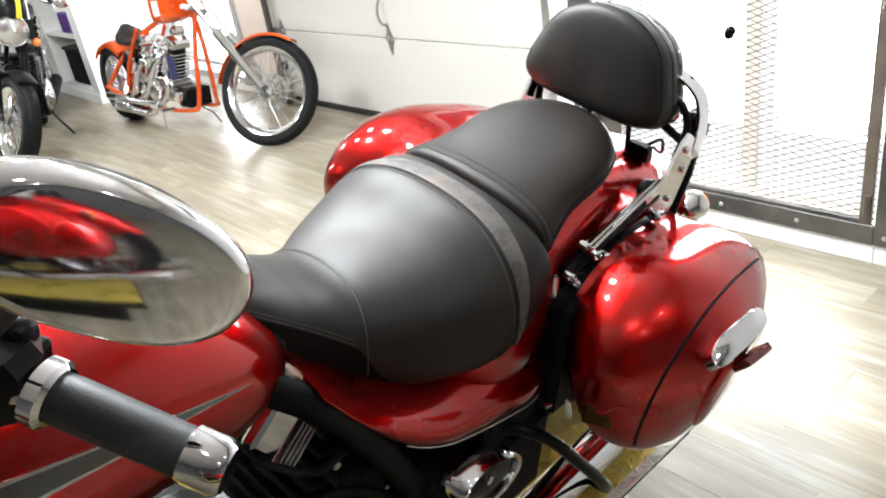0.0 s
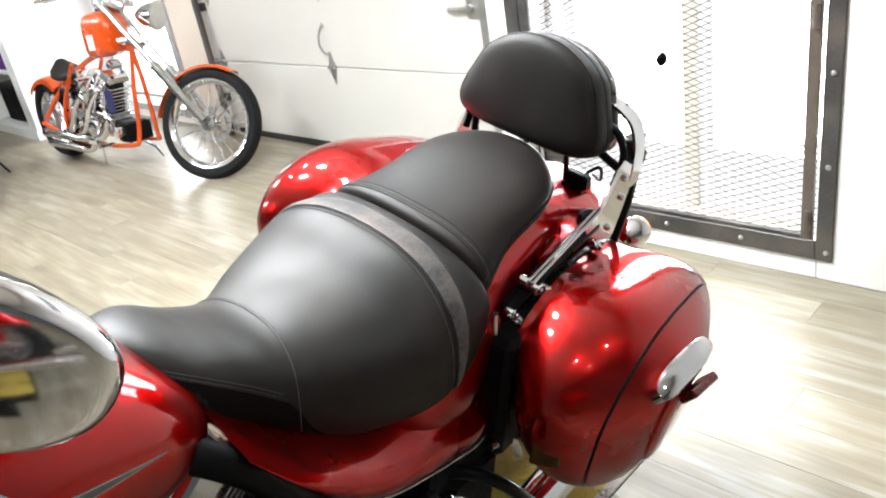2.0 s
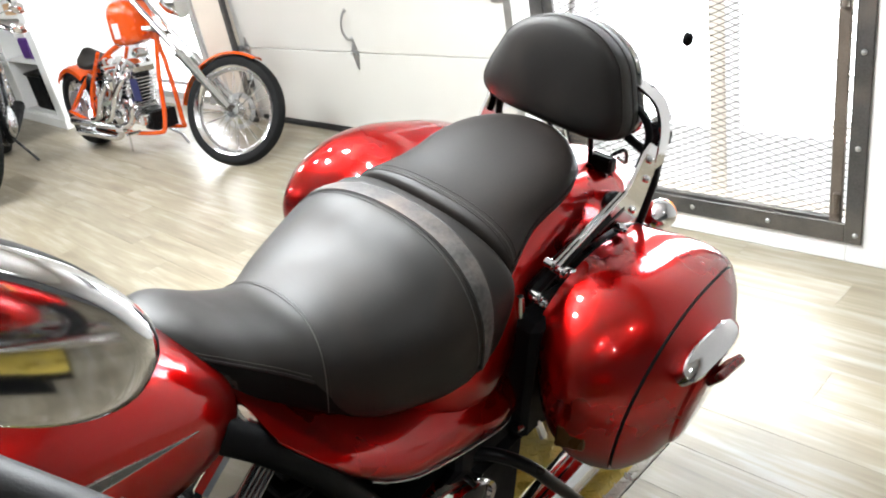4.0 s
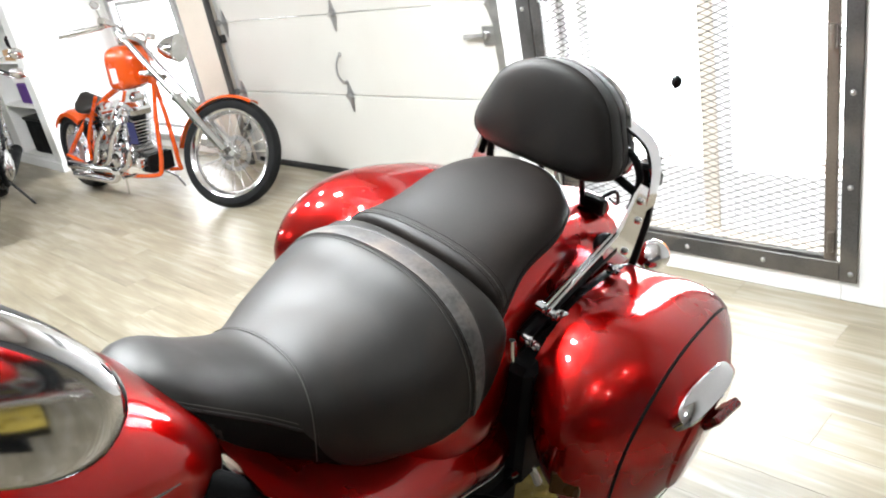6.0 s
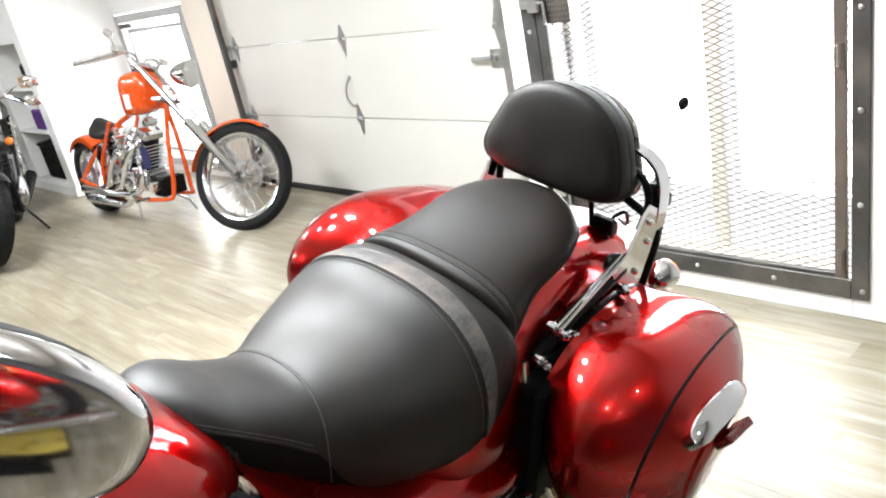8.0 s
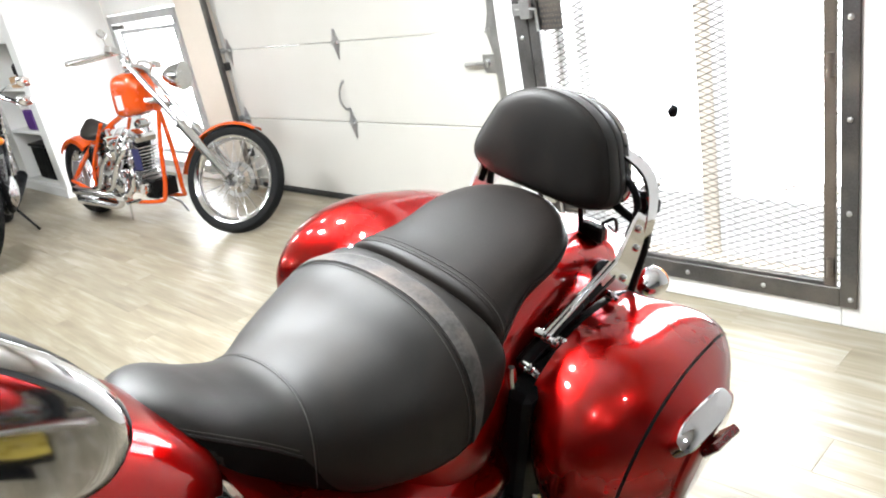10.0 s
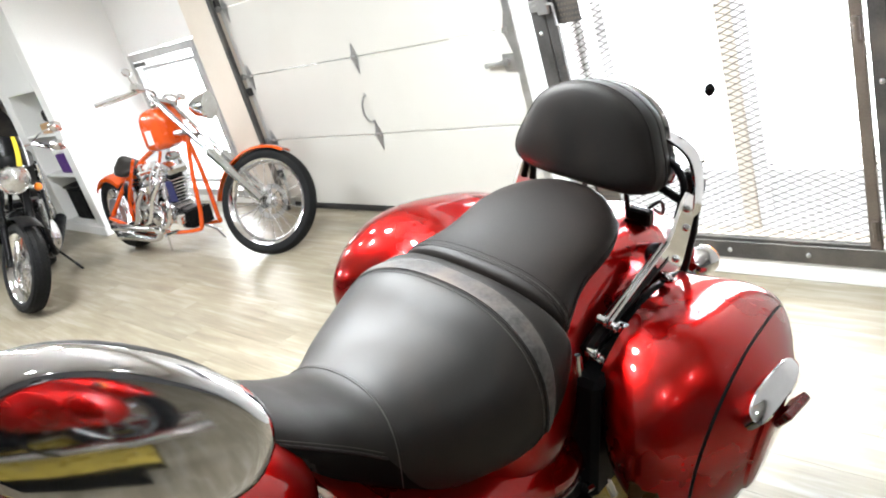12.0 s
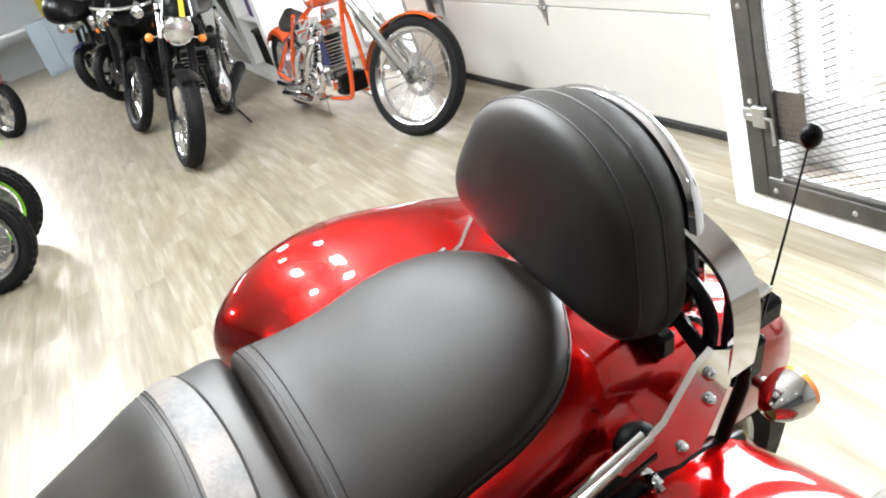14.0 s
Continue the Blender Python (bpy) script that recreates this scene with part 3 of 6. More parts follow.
bike = thing("touring_motorcycle", BIKE, "deep red touring motorcycle with saddlebags and backrest, on a lift", "motorcycle")


class Body:
    """A long rounded body along y, from keyed half width, top, bottom and squareness."""

    def __init__(self, w, top, low, e=2.5, share=0.42):
        self.w, self.top, self.low, self.e, self.share = w, top, low, e, share

    def at(self, y, deg, off=0.0):
        w, top, low = curve(self.w, y) + off, curve(self.top, y) + off, curve(self.low, y) - off
        mid = low + self.share * (top - low)
        c, q = math.cos(radians(deg)), math.sin(radians(deg))
        x = math.copysign(abs(c) ** (2 / self.e), c) * w
        z = math.copysign(abs(q) ** (2 / self.e), q) * (top - mid if q > 0 else mid - low)
        return (x, y, mid + z)

    def shape(self, y0, y1, n, k=40, off=0.0):
        s = Shape()
        s.rings([[self.at(y0 + (y1 - y0) * (0.5 - 0.5 * math.cos(math.pi * i / n)), 360 * j / k, off) for j in range(k)] for i in range(n + 1)])
        return s

    def seam(self, y, sweep, a0, a1, r=0.0018, off=0.001, n=48):
        s = Shape()
        pts = []
        for i in range(n + 1):
            a = a0 + (a1 - a0) * i / n
            pts.append(self.at(y - sweep * abs(math.cos(radians(a))) ** 1.5, a, off))
        return s.tube(pts, r, 6)

    def patch(self, y0, y1, a0, a1, off, n=40, k=6, sweep=0.0, puff=0.0):
        """A skin laid on the body between two stations and angles, a little proud; y0, y1 may be functions of the share along."""
        s, outer, inner = Shape(), [], []
        for i in range(n + 1):
            a = a0 + (a1 - a0) * i / n
            fa = y0(i / n) if callable(y0) else y0
            fb = y1(i / n) if callable(y1) else y1
            sh = sweep * abs(math.cos(radians(a))) ** 1.5
            row = [self.at(fa + (fb - fa) * j / k - sh, a, off + puff * math.sin(math.pi * j / k)) for j in range(k + 1)]
            base = [self.at(fa - sh, a, -0.006), self.at(fb - sh, a, -0.006)]
            outer.append([base[0], *row, base[1]])
        return s.rings(outer)


# the seats and the backrest sit a touch askew on the frame
SEAT = Matrix.Translation((-0.024, -0.3, 0.9)) @ pose(0, 0, 0, 0, 1.4, -0.9) @ Matrix.Translation((0, 0.3, -0.9))
rider = Body(
    [(-0.93, 0.012), (-0.90, 0.050), (-0.84, 0.102), (-0.76, 0.114), (-0.68, 0.143), (-0.6, 0.19), (-0.5, 0.228), (-0.43, 0.232), (-0.37, 0.219), (-0.346, 0.205)],
    [(-0.93, 1.04), (-0.90, 1.084), (-0.84, 1.078), (-0.76, 1.025), (-0.68, 0.982), (-0.6, 0.988), (-0.52, 1.003), (-0.45, 1.027), (-0.395, 1.023), (-0.364, 1.019), (-0.352, 1.011), (-0.346, 0.985)],
    [(-0.93, 1.02), (-0.86, 0.955), (-0.76, 0.872), (-0.66, 0.783), (-0.56, 0.762), (-0.48, 0.761), (-0.42, 0.781), (-0.37, 0.84), (-0.346, 0.87)],
    2.54,
)
seat = part("rider_seat", rider.shape(-0.93, -0.346, 60, 48), LEATHER, bike, "black vinyl rider seat with stitched seams")
seat.matrix_basis = SEAT
part("seam", rider.seam(-0.661, 0.036, -32, 212, 0.0011, 0.0004), THREAD, seat, "grey stitched seam")
part("seam", rider.seam(-0.6565, 0.036, -32, 212, 0.0016, -0.0010), LEATHER, seat)
part("seam", rider.seam(-0.426, 0.034, -14, 194, 0.0015, 0.0002), LEATHER, seat, "rolled black seam")
part("seam", rider.seam(-0.434, 0.034, -14, 194, 0.0008, 0.0005), THREAD, seat)
for side in (1, -1):
    def turn_to(a):
        return a if side > 0 else 180 - a

    part("seam", Shape().tube([rider.at(-0.462 - 0.15 * (i / 16) ** 1.25, turn_to(-4 - 62 * i / 16), 0.0003) for i in range(17)], 0.0012, 6), LEATHER, seat, "faint side panel seam")
    edge = [rider.at(-0.922 + 0.21 * i / 24, turn_to(46 - 31 * (i / 24) ** 0.6), 0.0006) for i in range(25)]
    part("seam", Shape().tube(edge, 0.0024, 6), LEATHER, seat, "rolled seam along the nose")

    def panel_edge(t):
        a = -88 + 132 * t
        return -0.922 + 0.21 * ((46 - a) / 31) ** (1 / 0.6) if a > 15 else -0.712 + 0.16 * (15 - a) / 103

    part("nose_panel", rider.patch(lambda t: -0.926, panel_edge, turn_to(-88), turn_to(44), 0.0008, n=48, k=8), LEATHER_SIDE, seat, "matt black side panel under the nose seam")
    part("seam", Shape().tube([rider.at(-0.918 + 0.205 * i / 24, turn_to(52 - 31 * (i / 24) ** 0.6), 0.0001) for i in range(2, 25)], 0.0007, 6), THREAD, seat, "grey stitches along the nose")
part("worn_band", rider.patch(lambda t: -0.4225, lambda t: -0.4215 + 0.041 * math.sin(math.pi * min(max(t, 0.01), 0.99)) ** 0.6, -13, 193, 0.0022, sweep=0.034, puff=0.0015, n=60), LEATHER_WORN, seat, "scuffed grey-brown vinyl band")
part("seam", Shape().tube([rider.at(-0.4195 + 0.041 * math.sin(math.pi * (i / 50)) ** 0.6 - 0.034 * abs(math.cos(radians(-13 + 206 * i / 50))) ** 1.5, -13 + 206 * i / 50, 0.001) for i in range(1, 50)], 0.0016, 6), LEATHER, seat, "black seam behind the worn band")

pillion = Body(
    [(-0.347, 0.18), (-0.338, 0.186), (-0.24, 0.157), (-0.14, 0.151), (-0.07, 0.126), (-0.025, 0.08), (0.003, 0.034), (0.018, 0.012), (0.022, 0.004)],
    [(-0.347, 0.985), (-0.343, 1.008), (-0.334, 1.018), (-0.322, 1.021), (-0.28, 1.025), (-0.15, 1.046), (-0.07, 1.052), (-0.025, 1.047), (0.003, 1.027), (0.022, 0.985)],
    [(-0.347, 0.90), (-0.2, 0.955), (-0.05, 0.972), (0.022, 0.975)],
    2.89,
    0.4,
)
pseat = part("passenger_seat", pillion.shape(-0.347, 0.022, 52, 48), LEATHER_DULL, bike, "black vinyl passenger seat")
pseat.matrix_basis = SEAT
part("seam", pillion.seam(-0.322, 0.014, -10, 190, 0.0013, -0.0001), LEATHER_DULL, pseat, "rolled black seam")
part("seam", pillion.seam(-0.306, 0.012, -10, 190, 0.0011, -0.0001), LEATHER_DULL, pseat, "stitched black seam")
part("seam", pillion.seam(-0.3155, 0.013, -10, 190, 0.0007, 0.0004), THREAD, pseat, "grey stitches")
for side in (1, -1):
    pts = []
    for i in range(30):
        y = -0.345 + 0.364 * i / 29
        pts.append(pillion.at(y, 4 if side > 0 else 176, 0.0008))
    part("piping", Shape().tube(pts, 0.0026, 6), LEATHER_DULL, pseat, "black piping round the passenger seat")

# backrest: a pad that is broad and square below, rounded and narrower above, leaning back
PAD = Matrix.Translation((0, 0.0127, 1.1733)) @ pose(0, 0, 0, -13.5, 0, 0)


def pad_ring(y, g, n=56):
    ring = []
    for k in range(n):
        a = 2 * math.pi * k / n
        c, d = math.cos(a), math.sin(a)
        e = 2.21 if d > 0 else 4.2
        z = math.copysign(abs(d) ** (2 / e), d) * (0.0712 if d > 0 else 0.132) * g
        x = math.copysign(abs(c) ** (2 / e), c) * 0.1367 * g * (1 - 3.25 * z)
        ring.append((x, y, z))
    return ring


s = Shape().rings([pad_ring(y, g) for y, g in ((-0.0175, 0.02), (-0.017, 0.3), (-0.0155, 0.55), (-0.0135, 0.72), (-0.0105, 0.83), (-0.006, 0.905), (-0.001, 0.95), (0.004, 0.972))], m=PAD)
pad = part("backrest_pad", s, LEATHER, bike, "padded black vinyl passenger backrest")
pad.matrix_basis = SEAT
s = Shape().rings([pad_ring(y, g) for y, g in ((0.004, 0.972), (0.012, 0.992), (0.024, 1.0), (0.037, 1.0), (0.0385, 0.994), (0.040, 1.0), (0.056, 0.99), (0.068, 0.965), (0.075, 0.93), (0.0785, 0.88), (0.079, 0.02))], m=PAD)
part("backrest_side", s, LEATHER, pad, "black vinyl side of the backrest")
for y, g in ((0.004, 0.975), (0.0385, 0.998)):
    ring = pad_ring(y, g)
    part("welt", Shape().tube(ring + ring[:2], 0.0014, 6, False, m=PAD), LEATHER, pad, "black welt seam")
s = Shape().rings([pad_ring(y, g) for y, g in ((0.081, 0.02), (0.081, 0.93), (0.085, 0.97), (0.091, 0.98), (0.097, 0.96), (0.098, 0.02))], m=PAD)
part("back_plate", s, CHROME, pad, "bright chrome back plate")


# saddlebags
BAG_AT = Matrix.Translation((-0.045, 0, 0.078)) @ pose(0, 0, 0, 0, 0.7, -2.9)
BAG = {
    "front": [(0, -0.313), (0.3, -0.372), (0.65, -0.304), (0.88, -0.208), (1, -0.076)],
    "rear": [(0, 0.197), (0.3, 0.256), (0.65, 0.272), (0.88, 0.078), (1, -0.039)],
    "top": [(0, 0.816), (0.3, 0.829), (0.5, 0.818), (0.65, 0.790), (0.88, 0.752), (1, 0.728)],
    "low": [(0, 0.562), (0.3, 0.453), (0.65, 0.403), (0.88, 0.51), (1, 0.722)],
}


def bag_point(u, a, side, grow=1.0):
    """A point of the bag: u runs from its inner wall to the crown of the lid, a round it in degrees."""
    v = u if u < 0.88 else 0.88 + 0.12 * (1 - math.sqrt(max(0.0, 1 - ((u - 0.88) / 0.12) ** 2)))
    across = u if u < 0.88 else 0.88 + 0.085 * (u - 0.88) / 0.12
    w = max(0.0, min(0.13, v, 0.88 - v))
    yf, yr, zt, zb = (sum(curve(BAG[k], v + w * i / 3) for i in range(-3, 4)) / 7 for k in ("front", "rear", "top", "low"))
    yc, hy, zc = (yf + yr) / 2, (yr - yf) / 2, zb + 0.52 * (zt - zb)
    c, d = math.cos(radians(a)), math.sin(radians(a))
    e = 2.4 if c < 0 else 3.44
    y = math.copysign(abs(c) ** (2 / e), c) * hy * grow
    z = math.copysign(abs(d) ** (2 / (1.68 if d > 0 else e)), d) * (zt - zc if d > 0 else zc - zb) * grow
    z -= 0.228 * y * (1 if d > 0 else 0.4)
    return tuple(BAG_AT @ Vector((side * (0.241 + 0.279 * across + 0.064 * z - 0.132 * y), yc + y, zc + z)))


def bag_slice(us, side, grow=1.0, n=72):
    return Shape().rings([[bag_point(u, 360 * (k + 0.5) / n, side, grow) for k in range(n)] for u in us])


for side in (1, -1):
    body = part("saddlebag", bag_slice(([-0.05, -0.04, -0.02, 0, 0.02] if side > 0 else [-0.32, -0.31, -0.28, -0.2, -0.1, 0]) + [0.05, 0.1, 0.16, 0.22, 0.28, 0.34, 0.4, 0.46, 0.52, 0.57, 0.605, 0.617, 0.62], side), RED, bike, "glossy red hard saddlebag")
    # black core added inside the lid gap so that it reads dark
    part("lid_gap_core", bag_slice([0.61, 0.65], side, 0.978), SEAL, body, "black core that darkens the lid gap")
    part("saddlebag_lid", bag_slice([0.638, 0.641, 0.65, 0.68, 0.72, 0.76, 0.80, 0.84, 0.88, 0.91, 0.94, 0.96, 0.975, 0.987, 0.995, 1.0], side), RED, body, "glossy red side lid of the saddlebag")
    if side < 0:
        continue
    # chrome badge and reflector on the lid
    mid = Vector(bag_point(0.86, 114, side))
    along = (Vector(bag_point(0.95, 87, side)) - Vector(bag_point(0.80, 141, side))).normalized()
    out = (Vector(bag_point(0.86, 108, side)) - mid).cross(Vector(bag_point(0.90, 114, side)) - mid).normalized()
    out = out if out.x > 0 else -out
    out = (out - along * out.dot(along)).normalized()
    m = Matrix((out, along, out.cross(along))).transposed().to_4x4()
    m.translation = mid
    ring = [(0, 0.084 * math.copysign(abs(math.cos(a)) ** 0.7, math.cos(a)), 0.023 * math.copysign(abs(math.sin(a)) ** 0.7, math.sin(a)) + 0.10 * 0.084 * math.cos(a)) for a in (2 * math.pi * k / 28 for k in range(28))]
    s = Shape().rings([[(x - 0.012, y * 1.01, z * 1.02) for x, y, z in ring], [(x + 0.012, y, z) for x, y, z in ring], [(x + 0.015, y * 0.93, z * 0.88) for x, y, z in ring], [(x + 0.016, y * 0.3, z * 0.3) for x, y, z in ring]], m=m)
    part("badge_plate", s, CHROME, body, "chrome badge plate")
    s = Shape().box(-0.03, 0.012, -0.036, 0.036, -0.008, 0.008, 0.003, m=m @ pose(0.002, 0.014, -0.043, 0, 0, 0))
    part("side_reflector", s, REDLENS, body, "dark red side reflector")
    s = Shape().box(-0.026, 0.026, -0.007, 0.018, -0.024, 0.024, 0.004, m=pose(0.338, -0.372, 0.704, -8, 0, 27))
    part("amber_reflector", s, material("dim_amber", (0.05, 0.02, 0.003), 0.3, 0, 0.1, 30, 0.0, spec=0.2), body, "amber front reflector")

# rear fender and side covers
fender = Body(
    [(-0.56, 0.14), (-0.5, 0.19), (-0.42, 0.206), (-0.36, 0.196), (-0.3, 0.176), (-0.2, 0.164), (-0.05, 0.16), (0.06, 0.152), (0.13, 0.135), (0.2, 0.105), (0.34, 0.085), (0.42, 0.04)],
    [(-0.56, 0.84), (-0.45, 0.93), (-0.3, 0.972), (-0.15, 0.978), (-0.02, 0.962), (0.08, 0.94), (0.2, 0.90), (0.34, 0.80), (0.42, 0.70)],
    [(-0.56, 0.70), (-0.4, 0.66), (-0.2, 0.66), (0.1, 0.62), (0.34, 0.58), (0.42, 0.6)],
    2.9,
    0.5,
)
fen = part("rear_fender", fender.shape(-0.56, 0.42, 40), RED, bike, "glossy red rear fender")
TOPC = [(-0.835, 0.975), (-0.78, 0.905), (-0.72, 0.845), (-0.6, 0.775), (-0.45, 0.748), (-0.34, 0.718), (-0.285, 0.672)]
LOWC = [(-0.835, 0.96), (-0.78, 0.86), (-0.72, 0.78), (-0.66, 0.728), (-0.53, 0.665), (-0.4, 0.62), (-0.285, 0.585)]
for side in (1, -1):
    s, rings = Shape(), []
    for i in range(29):
        y = -0.835 + 0.55 * i / 28
        zt, zl = curve(TOPC, y), curve(LOWC, y)
        bow = 0.16 + 0.045 * ease(y, -0.84, -0.6) - 0.02 * ease(y, -0.42, -0.285)
        face = [(side * (bow + 0.03 * math.sin(math.pi * (0.08 + 0.92 * j / 8)) - 0.016), y, zt + (zl - zt) * j / 8) for j in range(9)]
        back = [(side * (bow - 0.06), y, zl), (side * (bow - 0.12), y, zt + 0.035)]
        rings.append(face + back)
    s.rings(rings)
    cover = part("side_cover", s, RED, bike, "glossy red side cover")
    s, rings = Shape(), []
    for i in range(25):
        y = -0.70 + 0.41 * i / 24
        zt, zl = curve(TOPC, y), curve(LOWC, y)
        bow = 0.16 + 0.045 * ease(y, -0.84, -0.6) - 0.02 * ease(y, -0.42, -0.285)
        ring = []
        for j, o in ((0.80, 0.003), (0.9, 0.003), (1.0, 0.003), (1.0, -0.01), (0.9, -0.01), (0.80, -0.01)):
            ring.append((side * (bow + 0.03 * math.sin(math.pi * (0.08 + 0.92 * j)) - 0.016 + o), y, zt + (zl - zt) * j))
        rings.append(ring)
    s.rings(rings)
    part("cover_stripe", s, STRIPE, cover, "graphite stripe along the side cover")
    s = Shape().tube([(side * (0.16 + 0.045 * ease(y, -0.84, -0.6) - 0.02 * ease(y, -0.42, -0.285) + 0.006), y, curve(TOPC, y) + 0.785 * (curve(LOWC, y) - curve(TOPC, y))) for y in (-0.7 + 0.41 * i / 20 for i in range(21))], 0.0022, 6)
    part("cover_pinstripe", s, PIN, cover)

# fuel tank with console and stripes
tank = Body(
    [(-1.56, 0.03), (-1.52, 0.10), (-1.42, 0.165), (-1.28, 0.2), (-1.1, 0.19), (-0.97, 0.165), (-0.88, 0.135), (-0.84, 0.10), (-0.82, 0.05)],
    [(-1.56, 1.14), (-1.45, 1.22), (-1.25, 1.255), (-1.1, 1.22), (-1.0, 1.18), (-0.9, 1.11), (-0.85, 1.05), (-0.82, 1.01)],
    [(-1.56, 1.06), (-1.3, 0.97), (-1.0, 0.91), (-0.9, 0.915), (-0.85, 0.935), (-0.82, 0.96)],
    2.3,
    0.45,
)
tnk = part("fuel_tank", tank.shape(-1.56, -0.82, 40), RED, bike, "glossy red fuel tank")
for side in (1, -1):
    lo, hi = (6, 30) if side > 0 else (150, 174)
    tip = 14 if side > 0 else 166

    def band(y, w0, w1):
        k = max(0.0, min(1.0, (y + 1.5) / 0.58))
        return (lo + (tip - lo) * k) * (1 - w0) + (hi + (tip - hi) * k) * w0, (lo + (tip - lo) * k) * (1 - w1) + (hi + (tip - hi) * k) * w1

    for nm, w0, w1, mat, off in (("tank_stripe", 0.12, 0.88, STRIPE, 0.0016), ("tank_pinstripe", 0.88, 1.0, PIN, 0.002), ("tank_pinstripe", 0.0, 0.12, PIN, 0.002)):
        rings = []
        for i in range(31):
            y = -1.48 + 0.56 * i / 30
            a, b = band(y, w0, w1)
            rings.append([tank.at(y, a + (b - a) * j / 4, off) for j in range(5)] + [tank.at(y, b, -0.004), tank.at(y, a, -0.004)])
        part(nm, Shape().rings(rings), mat, tnk, "graphite tank stripe" if nm == "tank_stripe" else "silver pinstripe")
console = part("tank_console", tank.patch(-1.40, -0.92, 76, 106, 0.008, n=16, k=20), SATIN, bike, "satin grey tank console")
s = Shape().disc(0.05, 0, 0.02, (0, -1.3, curve(tank.top, -1.3) + 0.01), "z")
part("gauge", s, CHROME, console, "chrome instrument rim")

# frame, engine, exhaust
for side in (1, -1):
    s = Shape().tube([(side * 0.12, -0.885, 0.985), (side * 0.15, -0.83, 0.93), (side * 0.163, -0.755, 0.81), (side * 0.162, -0.665, 0.625), (side * 0.16, -0.60, 0.47), (side * 0.15, -0.58, 0.36)], 0.024, 14, smooth=5)
    part("frame_tube", s, MATT, bike, "thick black frame tube")
s = Shape()
s.box(-0.14, 0.14, -1.20, -0.60, 0.30, 0.52, 0.03)
s.box(-0.12, 0.12, -0.80, -0.45, 0.40, 0.70, 0.02)
s.disc(0.12, -0.17, 0.17, (0, -0.98, 0.42), "x", 28, 0.01)
engine = part("engine_case", s, BLACK, bike, "black engine case")
for cy, tilt in ((-1.13, -24), (-0.83, 22)):
    m = pose(0, cy, 0.50, -tilt, 0, 0)
    for k in range(8):
        part("cooling_fin", Shape().box(-0.115, 0.115, -0.085, 0.085, 0.05 + 0.034 * k, 0.062 + 0.034 * k, 0.003, m=m), MATT, engine)
    part("cylinder", Shape().disc(0.075, 0.0, 0.31, (0, 0, 0), "z", 20, 0.004, m=m), BLACK, engine)
    part("rocker_cover", Shape().box(-0.11, 0.11, -0.075, 0.075, 0.31, 0.36, 0.022, m=m), ALU, engine, "polished rocker cover")
m = pose(0.128, -0.893, 0.912) @ pose(0, 0, 0, 30, 0, 12)
part("head_cover", Shape().box(-0.012, 0.012, -0.032, 0.04, -0.028, 0.04, 0.008, m=m), CHROME, engine, "polished alloy head cover")
for k in range(4):
    part("cover_rib", Shape().box(0.0, 0.012, -0.035, 0.035, -0.05 - 0.014 * k, -0.046 - 0.014 * k, 0.001, m=m), ALU, engine)
for y, z in ((-0.80, 0.77), (-0.74, 0.70), (-0.70, 0.62), (-0.86, 0.66)):
    part("case_bolt", Shape().disc(0.008, 0.0, 0.012, (0.135, y, z), "x", 6, 0.001), ALU, engine)
for pts, r in (([(0.15, -0.93, 0.9), (0.165, -0.85, 0.82), (0.14, -0.76, 0.78), (0.13, -0.70, 0.66)], 0.006), ([(0.13, -0.9, 0.72), (0.16, -0.8, 0.72), (0.15, -0.7, 0.6)], 0.008)):
    part("hose", Shape().tube(pts, r, 8, smooth=5), MATT, engine, "black hose")
part("regulator", Shape().box(0.08, 0.15, -0.80, -0.70, 0.60, 0.72, 0.01), MATT, engine, "black regulator")
# oval cover with chrome rim
m = pose(0.215, -0.515, 0.545) @ pose(0, 0, 0, -32, 0, 6)
ring = [(0.0, 0.115 * math.cos(a), 0.062 * math.sin(a)) for a in (2 * math.pi * k / 36 for k in range(36))]
s = Shape().rings([[(-0.03, y, z) for _, y, z in ring], [(0.012, y, z) for _, y, z in ring], [(0.022, y * 0.94, z * 0.9) for _, y, z in ring], [(0.02, y * 0.84, z * 0.76) for _, y, z in ring], [(0.008, y * 0.82, z * 0.74) for _, y, z in ring]], m=m)
cov = part("drive_cover", s, CHROME, bike, "oval cover with a chrome rim")
part("cover_inlay", Shape().rings([[(0.008, y * 0.81, z * 0.73) for _, y, z in ring], [(0.015, y * 0.6, z * 0.5) for _, y, z in ring], [(0.017, y * 0.1, z * 0.1) for _, y, z in ring]], m=m), BLACK, cov, "black inlay")
part("cover_bolt", Shape().disc(0.009, 0.012, 0.024, (0, -0.03, 0.012), "x", 12, 0.001, m=m), CHROME, cov)
